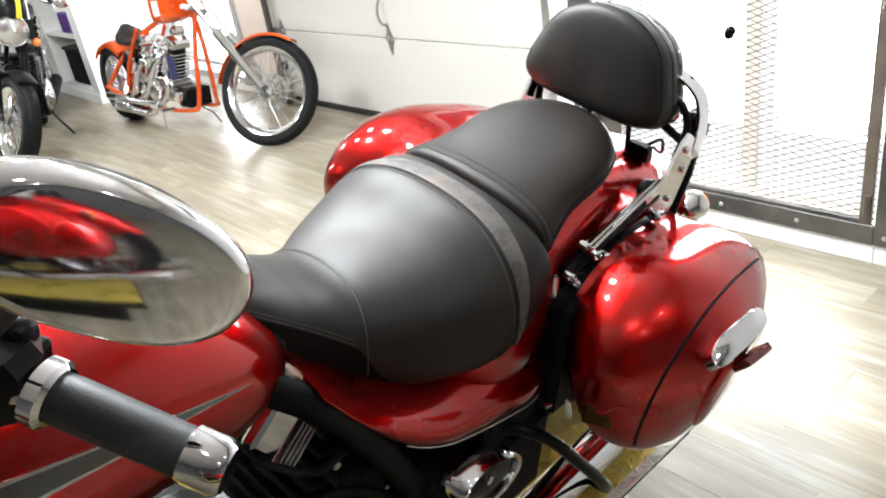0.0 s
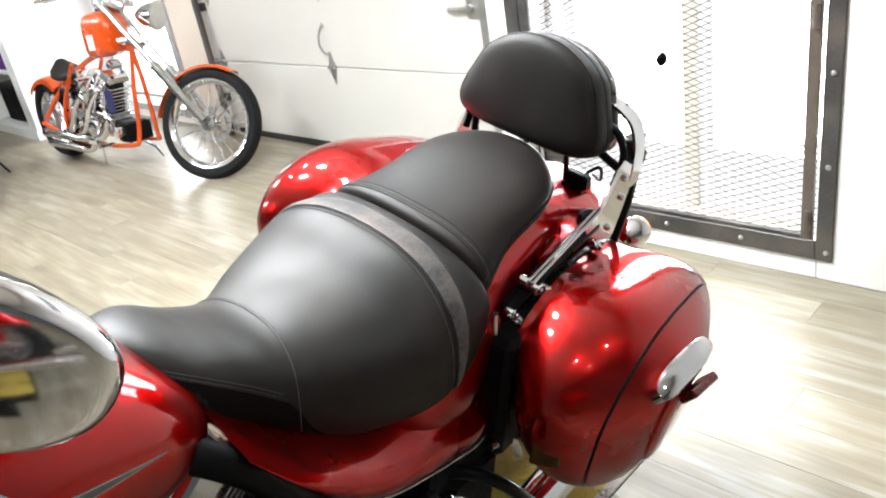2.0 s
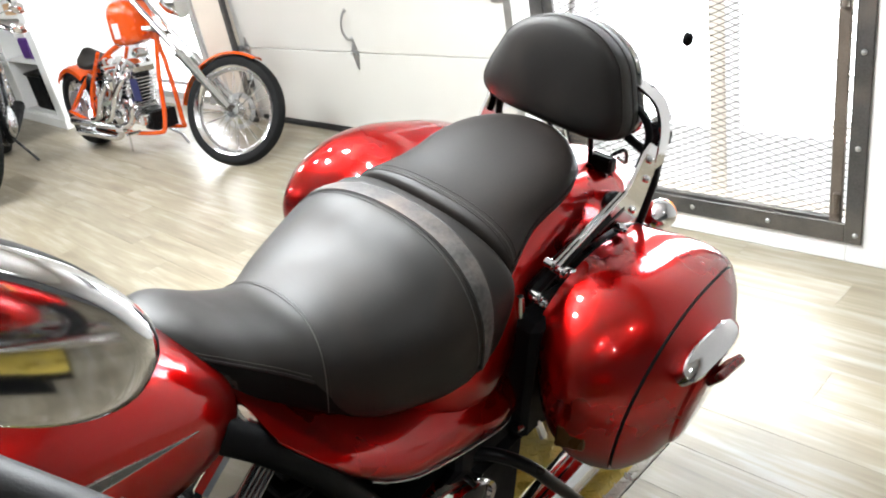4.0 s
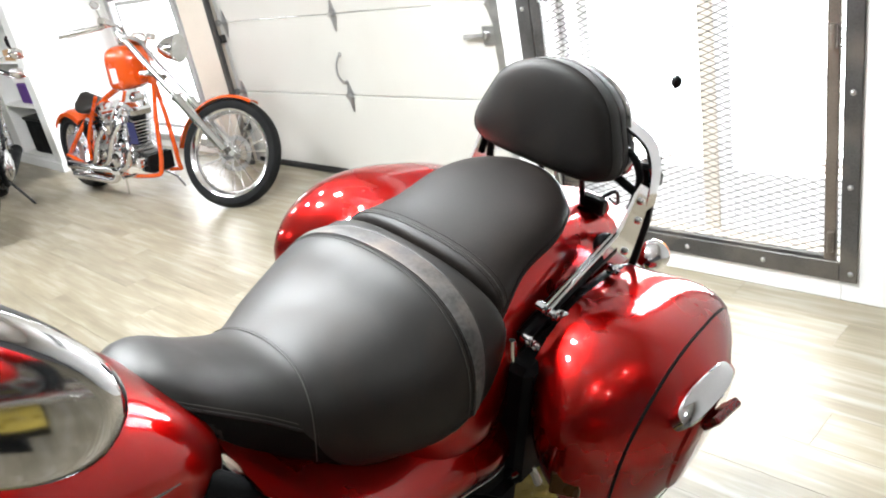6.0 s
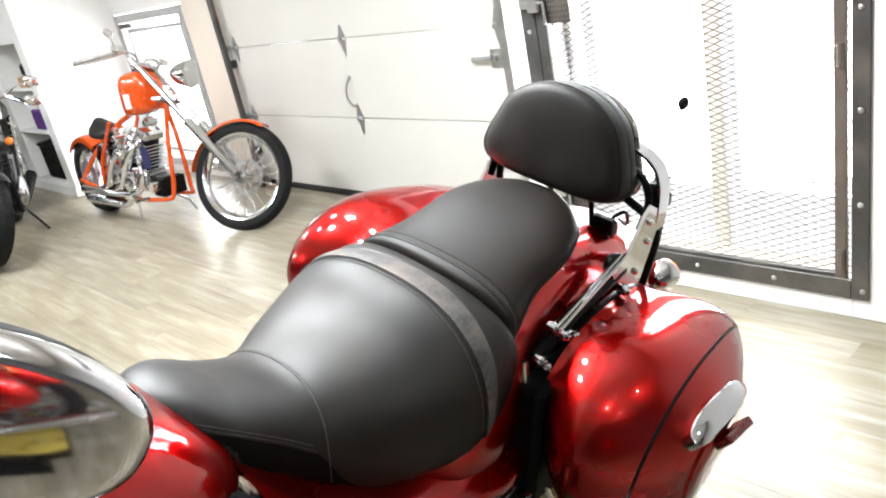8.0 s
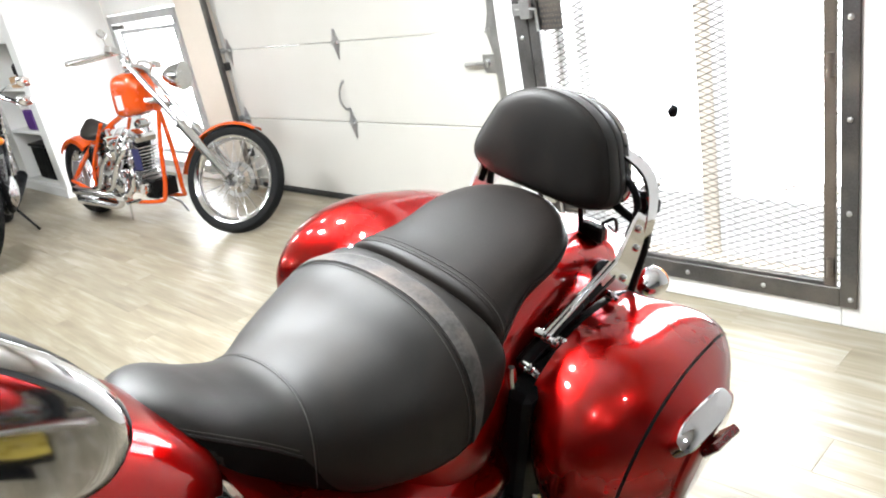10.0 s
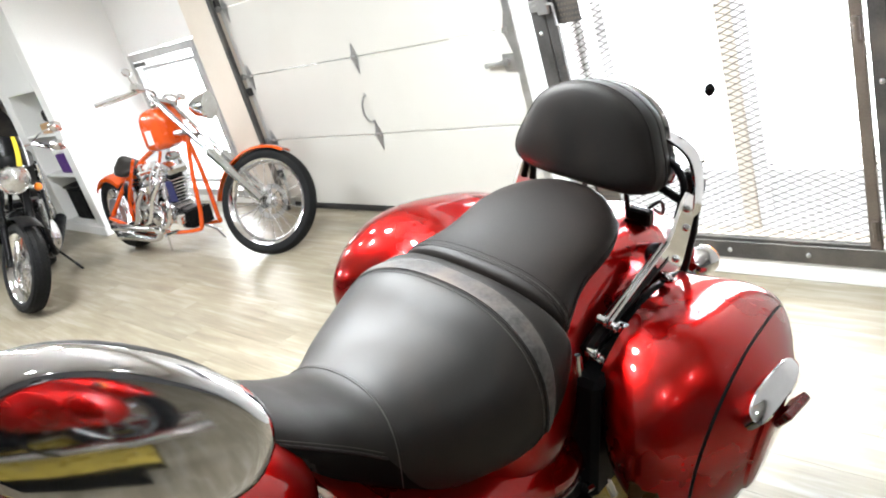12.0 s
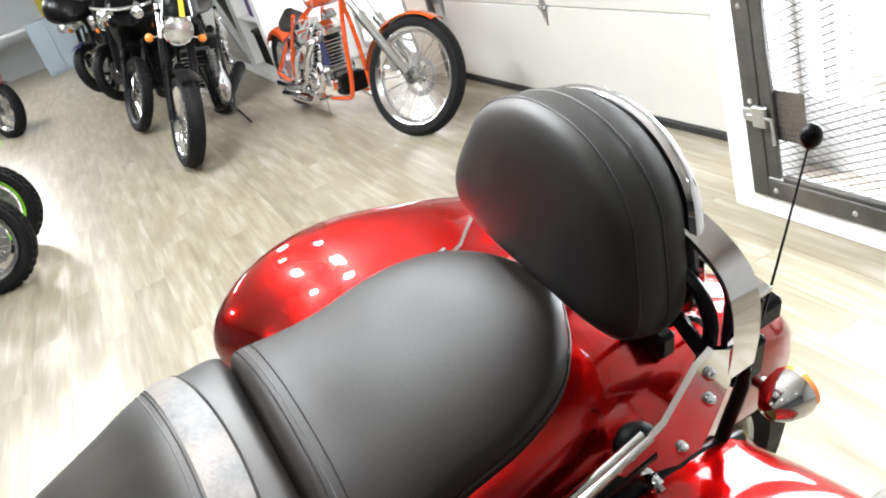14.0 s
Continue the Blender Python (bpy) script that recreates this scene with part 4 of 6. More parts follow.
for side in (1, -1):
    x = side * 0.235
    s = Shape().tube([(x, -0.75, 0.30), (x, -0.45, 0.285), (x, 0.1, 0.285), (x, 0.52, 0.30)], [0.03, 0.046, 0.05, 0.05], 20)
    part("exhaust_pipe", s, CHROME, bike, "chrome exhaust pipe")
    s = Shape().tube([(side * 0.17, -0.46, 0.60), (side * 0.225, -0.43, 0.615), (side * 0.27, -0.385, 0.58), (side * 0.305, -0.33, 0.50), (side * 0.33, -0.235, 0.36), (side * 0.28, -0.18, 0.27), (side * 0.18, -0.18, 0.27)], 0.0128, 14, smooth=6)
    part("bag_guard", s, BLACK, bike, "black tubular saddlebag guard")
    s = Shape().box(side * 0.16, side * 0.20, -0.5, -0.28, 0.52, 0.66, 0.012)
    part("bag_bracket", s, MATT, bike, "black bag mounting bracket")
    # added black box: stands in for the dark mass that hides the deck
    part("dark_filler", Shape().box(side * 0.08, side * 0.215, -0.66, -0.30, 0.34, 0.60, 0.03), MATT, bike, "black filler for the dark engine and bracket mass")
    s = Shape().tube([(side * 0.215, -0.36, 0.62), (side * 0.222, -0.30, 0.60), (side * 0.225, -0.27, 0.53)], 0.011, 10)
    part("bracket_stay", s, ALU, bike, "polished bracket stay")
    s = Shape().box(side * 0.20, side * 0.36, -1.15, -0.72, 0.33, 0.352, 0.008)
    part("floorboard", s, MATT, bike, "black rubber floorboard")

# handlebar, grips, controls, mirrors
s = Shape()
for side in (1, -1):
    s.tube([(0, -1.44, 1.33), (side * 0.09, -1.43, 1.335), (side * 0.17, -1.32, 1.33), (side * 0.225, -1.20, 1.30), (side * 0.262, -1.149, 1.285), (side * 0.375, -1.087, 1.253)], 0.0125, 12, smooth=5)
s.box(-0.06, 0.06, -1.47, -1.41, 1.22, 1.35, 0.012)
bar = part("handlebar", s, CHROME, bike, "chrome pulled-back handlebar")
for side in (1, -1):
    a, b = Vector((side * 0.262, -1.149, 1.285)), Vector((side * 0.383, -1.083, 1.25))
    d = (b - a).normalized()
    g = part("grip", Shape().tube([a, a + 0.012 * d, b - 0.03 * d], [0.0205, 0.0215, 0.0205], 24), GRIP, bar, "black rubber grip")
    part("grip_end", Shape().tube([b - 0.032 * d, b - 0.03 * d, b - 0.003 * d, b + 0.004 * d], [0.021, 0.0235, 0.0235, 0.019], 24), CHROME, g, "chrome grip end cap")
    part("grip_collar", Shape().tube([a - 0.018 * d, a - 0.014 * d, a - 0.002 * d, a + 0.002 * d], [0.022, 0.0285, 0.0285, 0.024], 24), CHROME, g, "chrome grip collar")
    c = a - 0.05 * d
    m = Matrix.Translation(c) @ d.to_track_quat("X", "Z").to_matrix().to_4x4()
    s = Shape().box(-0.035, 0.03, -0.026, 0.026, -0.04, 0.034, 0.012, m=m)
    s.ball((c.x, c.y + 0.022, c.z + 0.026), 0.016)
    s.box(-0.02, 0.02, 0.02, 0.04, -0.02, 0.012, 0.004, m=m)
    part("switch_housing", s, BLACK, bar, "black switch housing with buttons")
    s = Shape().ball((c.x - side * 0.03, c.y - 0.03, c.z + 0.02), (0.026, 0.02, 0.016), 14, 8)
    s.tube([c + Vector((0, -0.05, -0.02)), c + Vector((side * 0.05, -0.06, -0.05)), c + Vector((side * 0.14, -0.02, -0.085))], [0.008, 0.007, 0.006], 8, smooth=4)
    part("lever", s, CHROME, bar, "chrome hand lever and clamp")
    # mirror: chrome dome facing forward, glass on the rider's side
    ctr = Vector((side * 0.374, -1.122, 1.467))
    long = Vector((side * 0.30, 0.73, -0.61)).normalized()
    nrm = Vector((side * 0.937, -0.108, 0.06))
    nrm = (nrm - long * nrm.dot(long)).normalized()
    short = nrm.cross(long)
    m = Matrix((long, short, nrm)).transposed().to_4x4()
    m.translation = ctr
    s = Shape()
    rings = []
    for q, h in ((0.90, -0.016), (1.0, -0.012), (1.015, -0.006), (1.0, 0.0), (0.97, 0.005), (0.925, 0.009), (0.875, 0.0115), (0.85, 0.0120), (0.8, 0.0124), (0.6, 0.0134), (0.4, 0.0141), (0.2, 0.0145), (0.03, 0.0147)):
        ring = []
        for k in range(48):
            t = 2 * math.pi * k / 48
            cx, cy = math.cos(t), math.sin(t)
            ring.append((math.copysign(abs(cx) ** 0.86, cx) * 0.092 * q, math.copysign(abs(cy) ** 0.86, cy) * 0.047 * q, h))
        rings.append(ring)
    s.rings(rings, m=m)
    mir = part("mirror", s, CHROME, bar, "oval mirror with a chrome dome back")
    shell = [[(math.cos(2 * math.pi * k / 40) * 0.092 * q, math.sin(2 * math.pi * k / 40) * 0.047 * q, h) for k in range(40)] for q, h in ((0.99, -0.013), (1.0, -0.022), (0.93, -0.034), (0.90, -0.034), (0.92, -0.017))]
    part("mirror_shell", Shape().rings(shell, False, True, m=m), BLACK, bar, "black shell behind the chrome dome")
    rings = [[(math.cos(2 * math.pi * k / 40) * 0.078 * q, math.sin(2 * math.pi * k / 40) * 0.041 * q, h) for k in range(40)] for q, h in ((1.0, -0.0175), (0.98, -0.0195), (0.02, -0.0195))]
    part("mirror_glass", Shape().rings(rings, m=m), MIRROR, bar)
    base = c + Vector((0, -0.03, 0.03))
    s = Shape().tube([base, base.lerp(ctr, 0.3) + Vector((side * 0.012, 0, 0.01)), ctr - 0.03 * long - 0.03 * short - 0.012 * nrm], [0.007, 0.0062, 0.0065], 10, smooth=6)
    part("mirror_stem", s, BLACK, bar, "black mirror stem")

# sissy bar, docking hardware, antenna, signals
for side in (1, -1):
    s = Shape()
    outline = [(0.084, 1.022), (0.052, 1.045), (0.032, 1.034), (-0.009, 0.976), (-0.072, 0.948), (-0.06, 0.928), (0.012, 0.885), (0.048, 0.884), (0.068, 0.93), (0.083, 0.97)]
    s.rings([[(side * x, y, z) for y, z in outline] for x in (0.184, 0.191)])
    plate = part("side_plate", s, CHROME, bike, "bright chrome backrest side plate")
    for y, z in ((0.049, 1.012), (0.052, 0.968), (0.016, 0.915)):
        part("plate_bolt", Shape().ball((side * 0.193, y, z), (0.006, 0.0075, 0.0075), 10, 6), CHROME, plate)
    s = Shape()
    arc, rise = [(0, 0.187), (0.2, 0.189), (0.4, 0.182), (0.6, 0.160), (0.8, 0.10), (1, 0.0)], [(0, 0.975), (0.2, 1.03), (0.4, 1.078), (0.6, 1.112), (0.8, 1.135), (1, 1.142)]
    band = []
    run = [Vector((side * curve(arc, k / 30), 0.098, curve(rise, k / 30))) for k in range(31)]
    for k, c in enumerate(run):
        d = (run[min(k + 1, 30)] - run[max(k - 1, 0)]).normalized()
        o = Vector((-d.z, 0, d.x)) * 0.0035
        w = Vector((0, 0.020 - 0.004 * k / 30, 0))
        band.append([tuple(c + o + w), tuple(c + o - w), tuple(c - o - w), tuple(c - o + w)])
    part("sissy_bar", s.rings(band), CHROME, bike, "flat bright chrome sissy bar strip")
    s = Shape().tube([(side * 0.172, 0.05, 0.985), (side * 0.176, 0.062, 1.03), (side * 0.168, 0.07, 1.06), (side * 0.145, 0.07, 1.09), (side * 0.10, 0.066, 1.10)], 0.008, 10, smooth=5)
    s.tube([(side * 0.172, 0.06, 1.02), (side * 0.12, 0.068, 1.035), (side * 0.06, 0.07, 1.06)], 0.009, 10, smooth=4)
    part("backrest_bracket", s, BLACK, bike, "black backrest bracket")
    s = Shape()
    a, b = Vector((side * 0.187, -0.255, 0.918)), Vector((side * 0.187, -0.03, 0.972))
    for off in (0.006, -0.006):
        o = Vector((off * side, 0, off * 0.6))
        s.tube([a + o, b + o], 0.0046, 10)
    part("latch_bar", s, CHROME, bike, "chrome latch bars")
    s = Shape().tube([(side * 0.178, -0.30, 0.885), (side * 0.178, -0.22, 0.905), (side * 0.178, -0.02, 0.935)], 0.015, 10)
    part("docking_arm", s, BLACK, bike, "black docking arm")
    for y, z, x in ((-0.262, 0.936, 0.19), (-0.214, 0.897, 0.205), (-0.245, 0.915, 0.20), (-0.302, 0.89, 0.192), (-0.027, 0.893, 0.195), (-0.29, 0.872, 0.20)):
        s = Shape().disc(0.0095, -0.012, 0.008, (side * x, y, z), "x", 14, 0.002)
        s.disc(0.006, 0.006, 0.014, (side * x, y, z), "x", 6, 0.001) if side > 0 else s.disc(0.006, -0.018, -0.011, (side * x, y, z), "x", 6, 0.001)
        part("docking_bolt", s, CHROME, bike)
    s = Shape().tube([(side * 0.183, -0.335, 0.905), (side * 0.187, -0.33, 0.86), (side * 0.19, -0.29, 0.82), (side * 0.19, -0.245, 0.825)], [0.006, 0.012, 0.014, 0.008], 12, smooth=5)
    part("docking_cup", s, CHROME, bike, "chrome docking cup")
    s = Shape().tube([(side * 0.178, -0.24, 0.85), (side * 0.182, -0.1, 0.875), (side * 0.18, 0.02, 0.86), (side * 0.17, 0.14, 0.80)], [0.010, 0.012, 0.012, 0.009], 12, smooth=5)
    part("fender_rail", s, BLACK, bike, "black fender rail")
    # added black box: gives the gap between fender and bag its shade
    s = Shape().box(side * 0.172, side * 0.232, -0.35, 0.02, 0.58, 0.865, 0.012, m=pose(0, 0, 0, 0, 0, 0))
    part("gap_filler", s, MATT, bike, "black filler standing in for the shade beside the fender")
    s = Shape().ball((side * 0.17, -0.031, 0.944), (0.02, 0.026, 0.022), 16, 10)
    part("rubber_mount", s, MATT, bike, "black rubber mount")
    # turn signals
    m = pose(side * 0.15, 0.262, 0.765, 0, 0, 0) @ Matrix.Scale(0.95, 4)
    s = Shape().lathe([(0.002, -0.05), (0.016, -0.047), (0.03, -0.03), (0.036, -0.008), (0.037, 0.008), (0.001, 0.008)], axis="y", n=24, m=m)
    sig = part("turn_signal", s, CHROME, bike, "chrome bullet turn signal")
    part("signal_lens", Shape().lathe([(0.001, 0.0085), (0.036, 0.0085), (0.034, 0.018), (0.022, 0.026), (0.001, 0.029)], axis="y", n=24, m=m), AMBER, sig, "amber lens")
    part("signal_stem", Shape().tube([(side * 0.05, 0.24, 0.755), (side * 0.13, 0.252, 0.765)], 0.010, 12), CHROME, sig)
s = Shape()
s.tube([(0.17, 0.097, 0.80), (0.172, 0.104, 0.83), (0.178, 0.122, 0.925), (0.178, 0.126, 0.955)], [0.011, 0.0085, 0.0085, 0.0045], 12)
s.box(0.15, 0.185, 0.08, 0.115, 0.785, 0.812, 0.005)
ant = part("antenna_base", s, BLACK, bike, "black antenna base")
part("antenna_mast", Shape().tube([(0.178, 0.126, 0.95), (0.166, 0.165, 1.06), (0.142, 0.222, 1.182)], [0.0022, 0.0015, 0.0011], 6), BLACK, ant)
part("antenna_tip", Shape().ball((0.142, 0.223, 1.188), (0.011, 0.011, 0.014), 14, 8), BLACK, ant, "black ball tip")
s = Shape()
s.box(0.145, 0.178, 0.11, 0.145, 0.965, 1.052, 0.008)
s.box(0.148, 0.172, 0.14, 0.182, 0.985, 1.018, 0.008)
s.box(0.148, 0.172, 0.118, 0.165, 0.905, 0.968, 0.012)
part("latch_handle", s, BLACK, bike, "black release latch handle")
part("latch_cap", Shape().box(0.146, 0.177, 0.112, 0.15, 1.05, 1.058, 0.003), CHROME, bike, "chrome latch cap")
for side in (1, -1):
    s = Shape().box(side * 0.045, side * 0.10, 0.075, 0.10, 0.925, 0.962, 0.005)
    s.tube([(side * 0.05, 0.08, 0.94), (side * 0.05, 0.06, 1.04)], 0.006, 8)
    part("seat_bracket", s, BLACK, bike, "black seat bracket")
s = Shape().tube([(0.06, 0.10, 0.93), (0.10, 0.12, 0.97), (0.09, 0.16, 0.92), (0.05, 0.2, 0.90)], 0.004, 8, smooth=6)
part("antenna_cable", s, BLACK, bike, "black cable")

# wheels, fork, front fender, lamp


def wheel(parent, c, r, width, rim, spokes, tyre_mat, rim_mat, name="wheel", steer=0.0, disc_brake=True):
    m = Matrix.Translation(c) @ pose(0, 0, 0, 0, 0, steer)
    t = rim
    hub = part(name, Shape().lathe([(t, -0.4 * width), (t + 0.008, -0.42 * width), (t + 0.006, -0.2 * width), (t - 0.022, 0), (t + 0.006, 0.2 * width), (t + 0.008, 0.42 * width), (t, 0.4 * width), (t - 0.026, 0.14 * width), (t - 0.03, 0), (t - 0.026, -0.14 * width)], n=48, m=m), rim_mat, parent, "wheel rim")
    prof = [(t, -0.36 * width), (t + 0.3 * (r - t), -0.5 * width), (t + 0.7 * (r - t), -0.48 * width), (r - 0.012, -0.33 * width), (r - 0.002, -0.15 * width), (r, 0), (r - 0.002, 0.15 * width), (r - 0.012, 0.33 * width), (t + 0.7 * (r - t), 0.48 * width), (t + 0.3 * (r - t), 0.5 * width), (t, 0.36 * width)]
    part("tyre", Shape().lathe(prof, n=64, m=m), tyre_mat, hub, "black rubber tyre")
    part("hub", Shape().lathe([(0.012, -0.055), (0.05, -0.05), (0.05, -0.04), (0.026, -0.032), (0.024, 0.032), (0.05, 0.04), (0.05, 0.05), (0.012, 0.055)], n=24, m=m), ALU, hub, "alloy wheel hub")
    return hub, m


hub, m = wheel(bike, (0, 0.10, 0.497), 0.325, 0.15, 0.22, 0, RUBBER, ALU)
for k in range(9):
    part("spoke", Shape().box(-0.02, 0.02, -0.014, 0.014, 0.03, 0.215, 0.006, m=m @ pose(0, 0, 0, 40 * k, 0, 0)), ALU, hub)
hub, m = wheel(bike, (0, -1.66, 0.497), 0.325, 0.13, 0.22, 0, RUBBER, ALU)
for k in range(9):
    part("spoke", Shape().box(-0.02, 0.02, -0.014, 0.014, 0.03, 0.215, 0.006, m=m @ pose(0, 0, 0, 40 * k, 0, 0)), ALU, hub)
for side in (1, -1):
    part("fork_leg", Shape().tube([(side * 0.1, -1.66, 0.49), (side * 0.1, -1.60, 0.75), (side * 0.1, -1.49, 1.2)], [0.03, 0.032, 0.024], 16), CHROME, bike, "chrome fork leg")
s = Shape().lathe([(0.345, -0.085), (0.37, -0.06), (0.378, 0), (0.37, 0.06), (0.345, 0.085), (0.36, 0.06), (0.367, 0), (0.36, -0.06)], (0, -1.66, 0.497), n=28, a0=20, a1=200)
part("front_fender", s, RED, bike, "glossy red front fender")
s = Shape().lathe([(0.002, 0.10), (0.06, 0.095), (0.10, 0.05), (0.112, -0.03), (0.105, -0.04), (0.002, -0.045)], (0, -1.62, 1.13), "y", 28)
part("headlamp", s, CHROME, bike, "chrome headlamp shell")

# ---- shared motorcycle pieces; x to the bike's left, y to its rear ----


def spokes(hub, m, n, r0, r1, w, mat, label="wire spoke"):
    """Crossed wire spokes, each an object on one of two shared meshes."""
    made = {}
    for sgn in (1, -1):
        a0, a1 = radians(0), radians(24 * sgn)
        for sx in (1, -1):
            s = Shape().tube([(sx * w, r0 * math.cos(a0), r0 * math.sin(a0)), (0, r1 * math.cos(a1), r1 * math.sin(a1))], 0.0027, 5)
            made[sgn, sx] = s.mesh("spoke", mat)
    for k in range(n):
        ob = new("spoke", made[1 if k % 2 else -1, 1 if k % 4 < 2 else -1])
        ob.parent = hub
        ob.matrix_basis = m @ pose(0, 0, 0, 360 * k / n, 0, 0)


def tread(hub, m, r, w, n, depth=0.006):
    """Rows of tyre blocks."""
    s = Shape()
    for k in range(n):
        a = 360 * k / n
        for x, dx in ((0, 0.14), (0.3, 0.10), (-0.3, 0.10)):
            q = r - (0.012 if x else 0.001)
            s.box((x - dx) * w, (x + dx) * w, -0.35 * 2 * math.pi * q / n, 0.3 * 2 * math.pi * q / n, q - 0.004, q + depth, 0.001, m=m @ pose(0, 0, 0, a + (0 if not x else 180 / n), 0, 0))
    tagged(part("tyre_tread", s, RUBBER, hub, "rubber tread blocks"), kind="stuff")


def vtwin(parent, c, mat, scale=1.0, fins=8):
    m0 = Matrix.Translation(c) @ Matrix.Scale(scale, 4)
    s = Shape().box(-0.11, 0.11, -0.2, 0.24, -0.14, 0.04, 0.04, m=m0)
    case = part("engine_case", s, mat, parent, "polished engine case")
    part("cam_cover", Shape().lathe([(0.002, -0.145), (0.05, -0.14), (0.085, -0.12), (0.09, -0.10), (0.002, -0.1)], axis="x", n=24, m=m0 @ pose(0, -0.02, -0.03)), CHROME, case, "chrome cam cover")
    part("primary_cover", Shape().box(0.105, 0.15, -0.13, 0.28, -0.12, 0.03, 0.03, m=m0), CHROME, case)
    for y, t in ((-0.1, -22), (0.1, 22)):
        m = m0 @ pose(0, y, 0.0, -t, 0, 0)
        for k in range(fins):
            part("cooling_fin", Shape().box(-0.085, 0.085, -0.075, 0.075, 0.05 + 0.028 * k, 0.060 + 0.028 * k, 0.003, m=m), ALU, case)
        part("cylinder", Shape().disc(0.06, 0.0, 0.28, (0, 0, 0), "z", 18, 0.004, m=m), BLACK, case)
        part("rocker_box", Shape().box(-0.085, 0.085, -0.065, 0.065, 0.28, 0.35, 0.02, m=m), CHROME, case, "chrome rocker box")
        part("pushrod_tube", Shape().tube([(-0.09, -0.03, 0.0), (-0.085, -0.02, 0.29)], 0.009, 8, m=m), CHROME, case)
    part("air_cleaner", Shape().lathe([(0.002, -0.19), (0.05, -0.185), (0.075, -0.16), (0.078, -0.11), (0.002, -0.1)], axis="x", n=24, m=m0 @ pose(0, 0.0, 0.2)), CHROME, case, "round chrome air cleaner")
    return case


# ---- orange chopper ----
CH = pose(-1.65, -1.0, 0, 0, 0, 94.4) @ pose(0, 0, 0, 0, 5, 0)
chop = thing("chopper_motorcycle", CH, "orange chopper with chrome engine, long fork and wire wheels", "motorcycle")
NECK, AX = Vector((0, -0.36, 0.92)), Vector((0, -1.04, 0.376))
axis = Vector((0, 0.60, 0.80)).normalized()
steer = Matrix.Translation(NECK) @ Matrix.Rotation(radians(30), 4, axis) @ Matrix.Translation(-NECK)
fork = part("triple_clamp", Shape().box(-0.11, 0.11, -0.44, -0.36, 0.90, 0.935, 0.01, m=steer), ALU, chop, "polished fork clamp")
part("top_clamp", Shape().box(-0.11, 0.11, -0.25, -0.17, 1.15, 1.185, 0.01, m=steer), ALU, fork, "polished top clamp")
for sx in (1, -1):
    top = Vector((sx * 0.09, -0.175, 1.20))
    low = Vector((sx * 0.075, -1.035, 0.389))
    a = top.lerp(low, 0.55)
    part("fork_tube", Shape().tube([top, a], 0.021, 14, m=steer), CHROME, fork, "chrome fork tube")
    part("fork_slider", Shape().tube([a, a.lerp(low, 0.06), low], [0.040, 0.035, 0.031], 16, m=steer), ALU, fork, "polished fork slider")
m = steer @ Matrix.Translation(AX)
hub, wm = wheel(chop, (0, 0, 0), 0.376, 0.095, 0.296, 0, RUBBER, CHROME)
hub.matrix_basis = m
spokes(hub, Matrix.Identity(4), 40, 0.035, 0.283, 0.034, CHROME)
part("brake_disc", Shape().lathe([(0.092, 0.045), (0.125, 0.045), (0.125, 0.049), (0.092, 0.049)], n=36), ZINC, hub, "drilled steel brake disc")
part("caliper", Shape().box(-0.085, -0.045, 0.07, 0.15, 0.03, 0.12, 0.015, m=m), ALU, chop, "polished brake caliper")
s = Shape().lathe([(0.374, -0.060), (0.392, -0.046), (0.398, 0), (0.392, 0.046), (0.374, 0.060), (0.386, 0.044), (0.392, 0), (0.386, -0.044)], n=30, a0=4, a1=116, m=m @ pose(0, 0, 0, -0, 0, 0))
part("front_fender", s, ORANGE, chop, "orange front fender")
s = Shape()
for sx in (1, -1):
    s.tube([(sx * 0.03, -0.20, 1.16), (sx * 0.05, -0.19, 1.22), (sx * 0.16, -0.20, 1.235), (sx * 0.28, -0.12, 1.19), (sx * 0.42, 0.02, 1.115)], 0.0125, 10, m=steer, smooth=4)
cbar = part("handlebar", s, CHROME, chop, "chrome handlebar on risers")
for sx in (1, -1):
    part("grip", Shape().tube([(sx * 0.31, -0.09, 1.175), (sx * 0.425, 0.025, 1.112)], 0.018, 14, m=steer), ALU, cbar, "ribbed alloy grip")
    part("master_cylinder", Shape().box(sx * 0.20, sx * 0.28, -0.22, -0.16, 1.215, 1.265, 0.008, m=steer), CHROME, cbar)
    part("lever", Shape().tube([(sx * 0.25, -0.20, 1.20), (sx * 0.34, -0.14, 1.15), (sx * 0.43, -0.05, 1.10)], [0.007, 0.006, 0.007], 8, m=steer), CHROME, cbar)
LAMPM = Matrix.Translation((0, -0.58, 1.10)) @ Matrix.Scale(1.22, 4) @ Matrix.Translation((0, 0.58, -1.10))
hl = part("headlamp", Shape().lathe([(0.002, 0.11), (0.03, 0.105), (0.062, 0.06), (0.078, 0.0), (0.085, -0.02), (0.08, -0.03), (0.002, -0.03)], (0, -0.58, 1.10), "y", 28, m=steer @ LAMPM), CHROME, chop, "chrome bullet headlamp")
part("headlamp_lens", Shape().lathe([(0.002, -0.046), (0.05, -0.042), (0.077, -0.031), (0.002, -0.031)], (0, -0.58, 1.10), "y", 28, m=steer @ LAMPM), CLEAR, hl, "clear headlamp lens")
tk = Body([(-0.27, 0.06), (-0.24, 0.10), (-0.12, 0.12), (0.02, 0.11), (0.07, 0.08)], [(-0.27, 1.06), (-0.23, 1.12), (-0.12, 1.14), (0.02, 1.12), (0.07, 1.06)], [(-0.27, 0.86), (-0.15, 0.825), (0.02, 0.815), (0.07, 0.83)], 4.0)
ctk = part("fuel_tank", tk.shape(-0.27, 0.07, 20, 32), ORANGE, chop, "tall orange peanut tank")
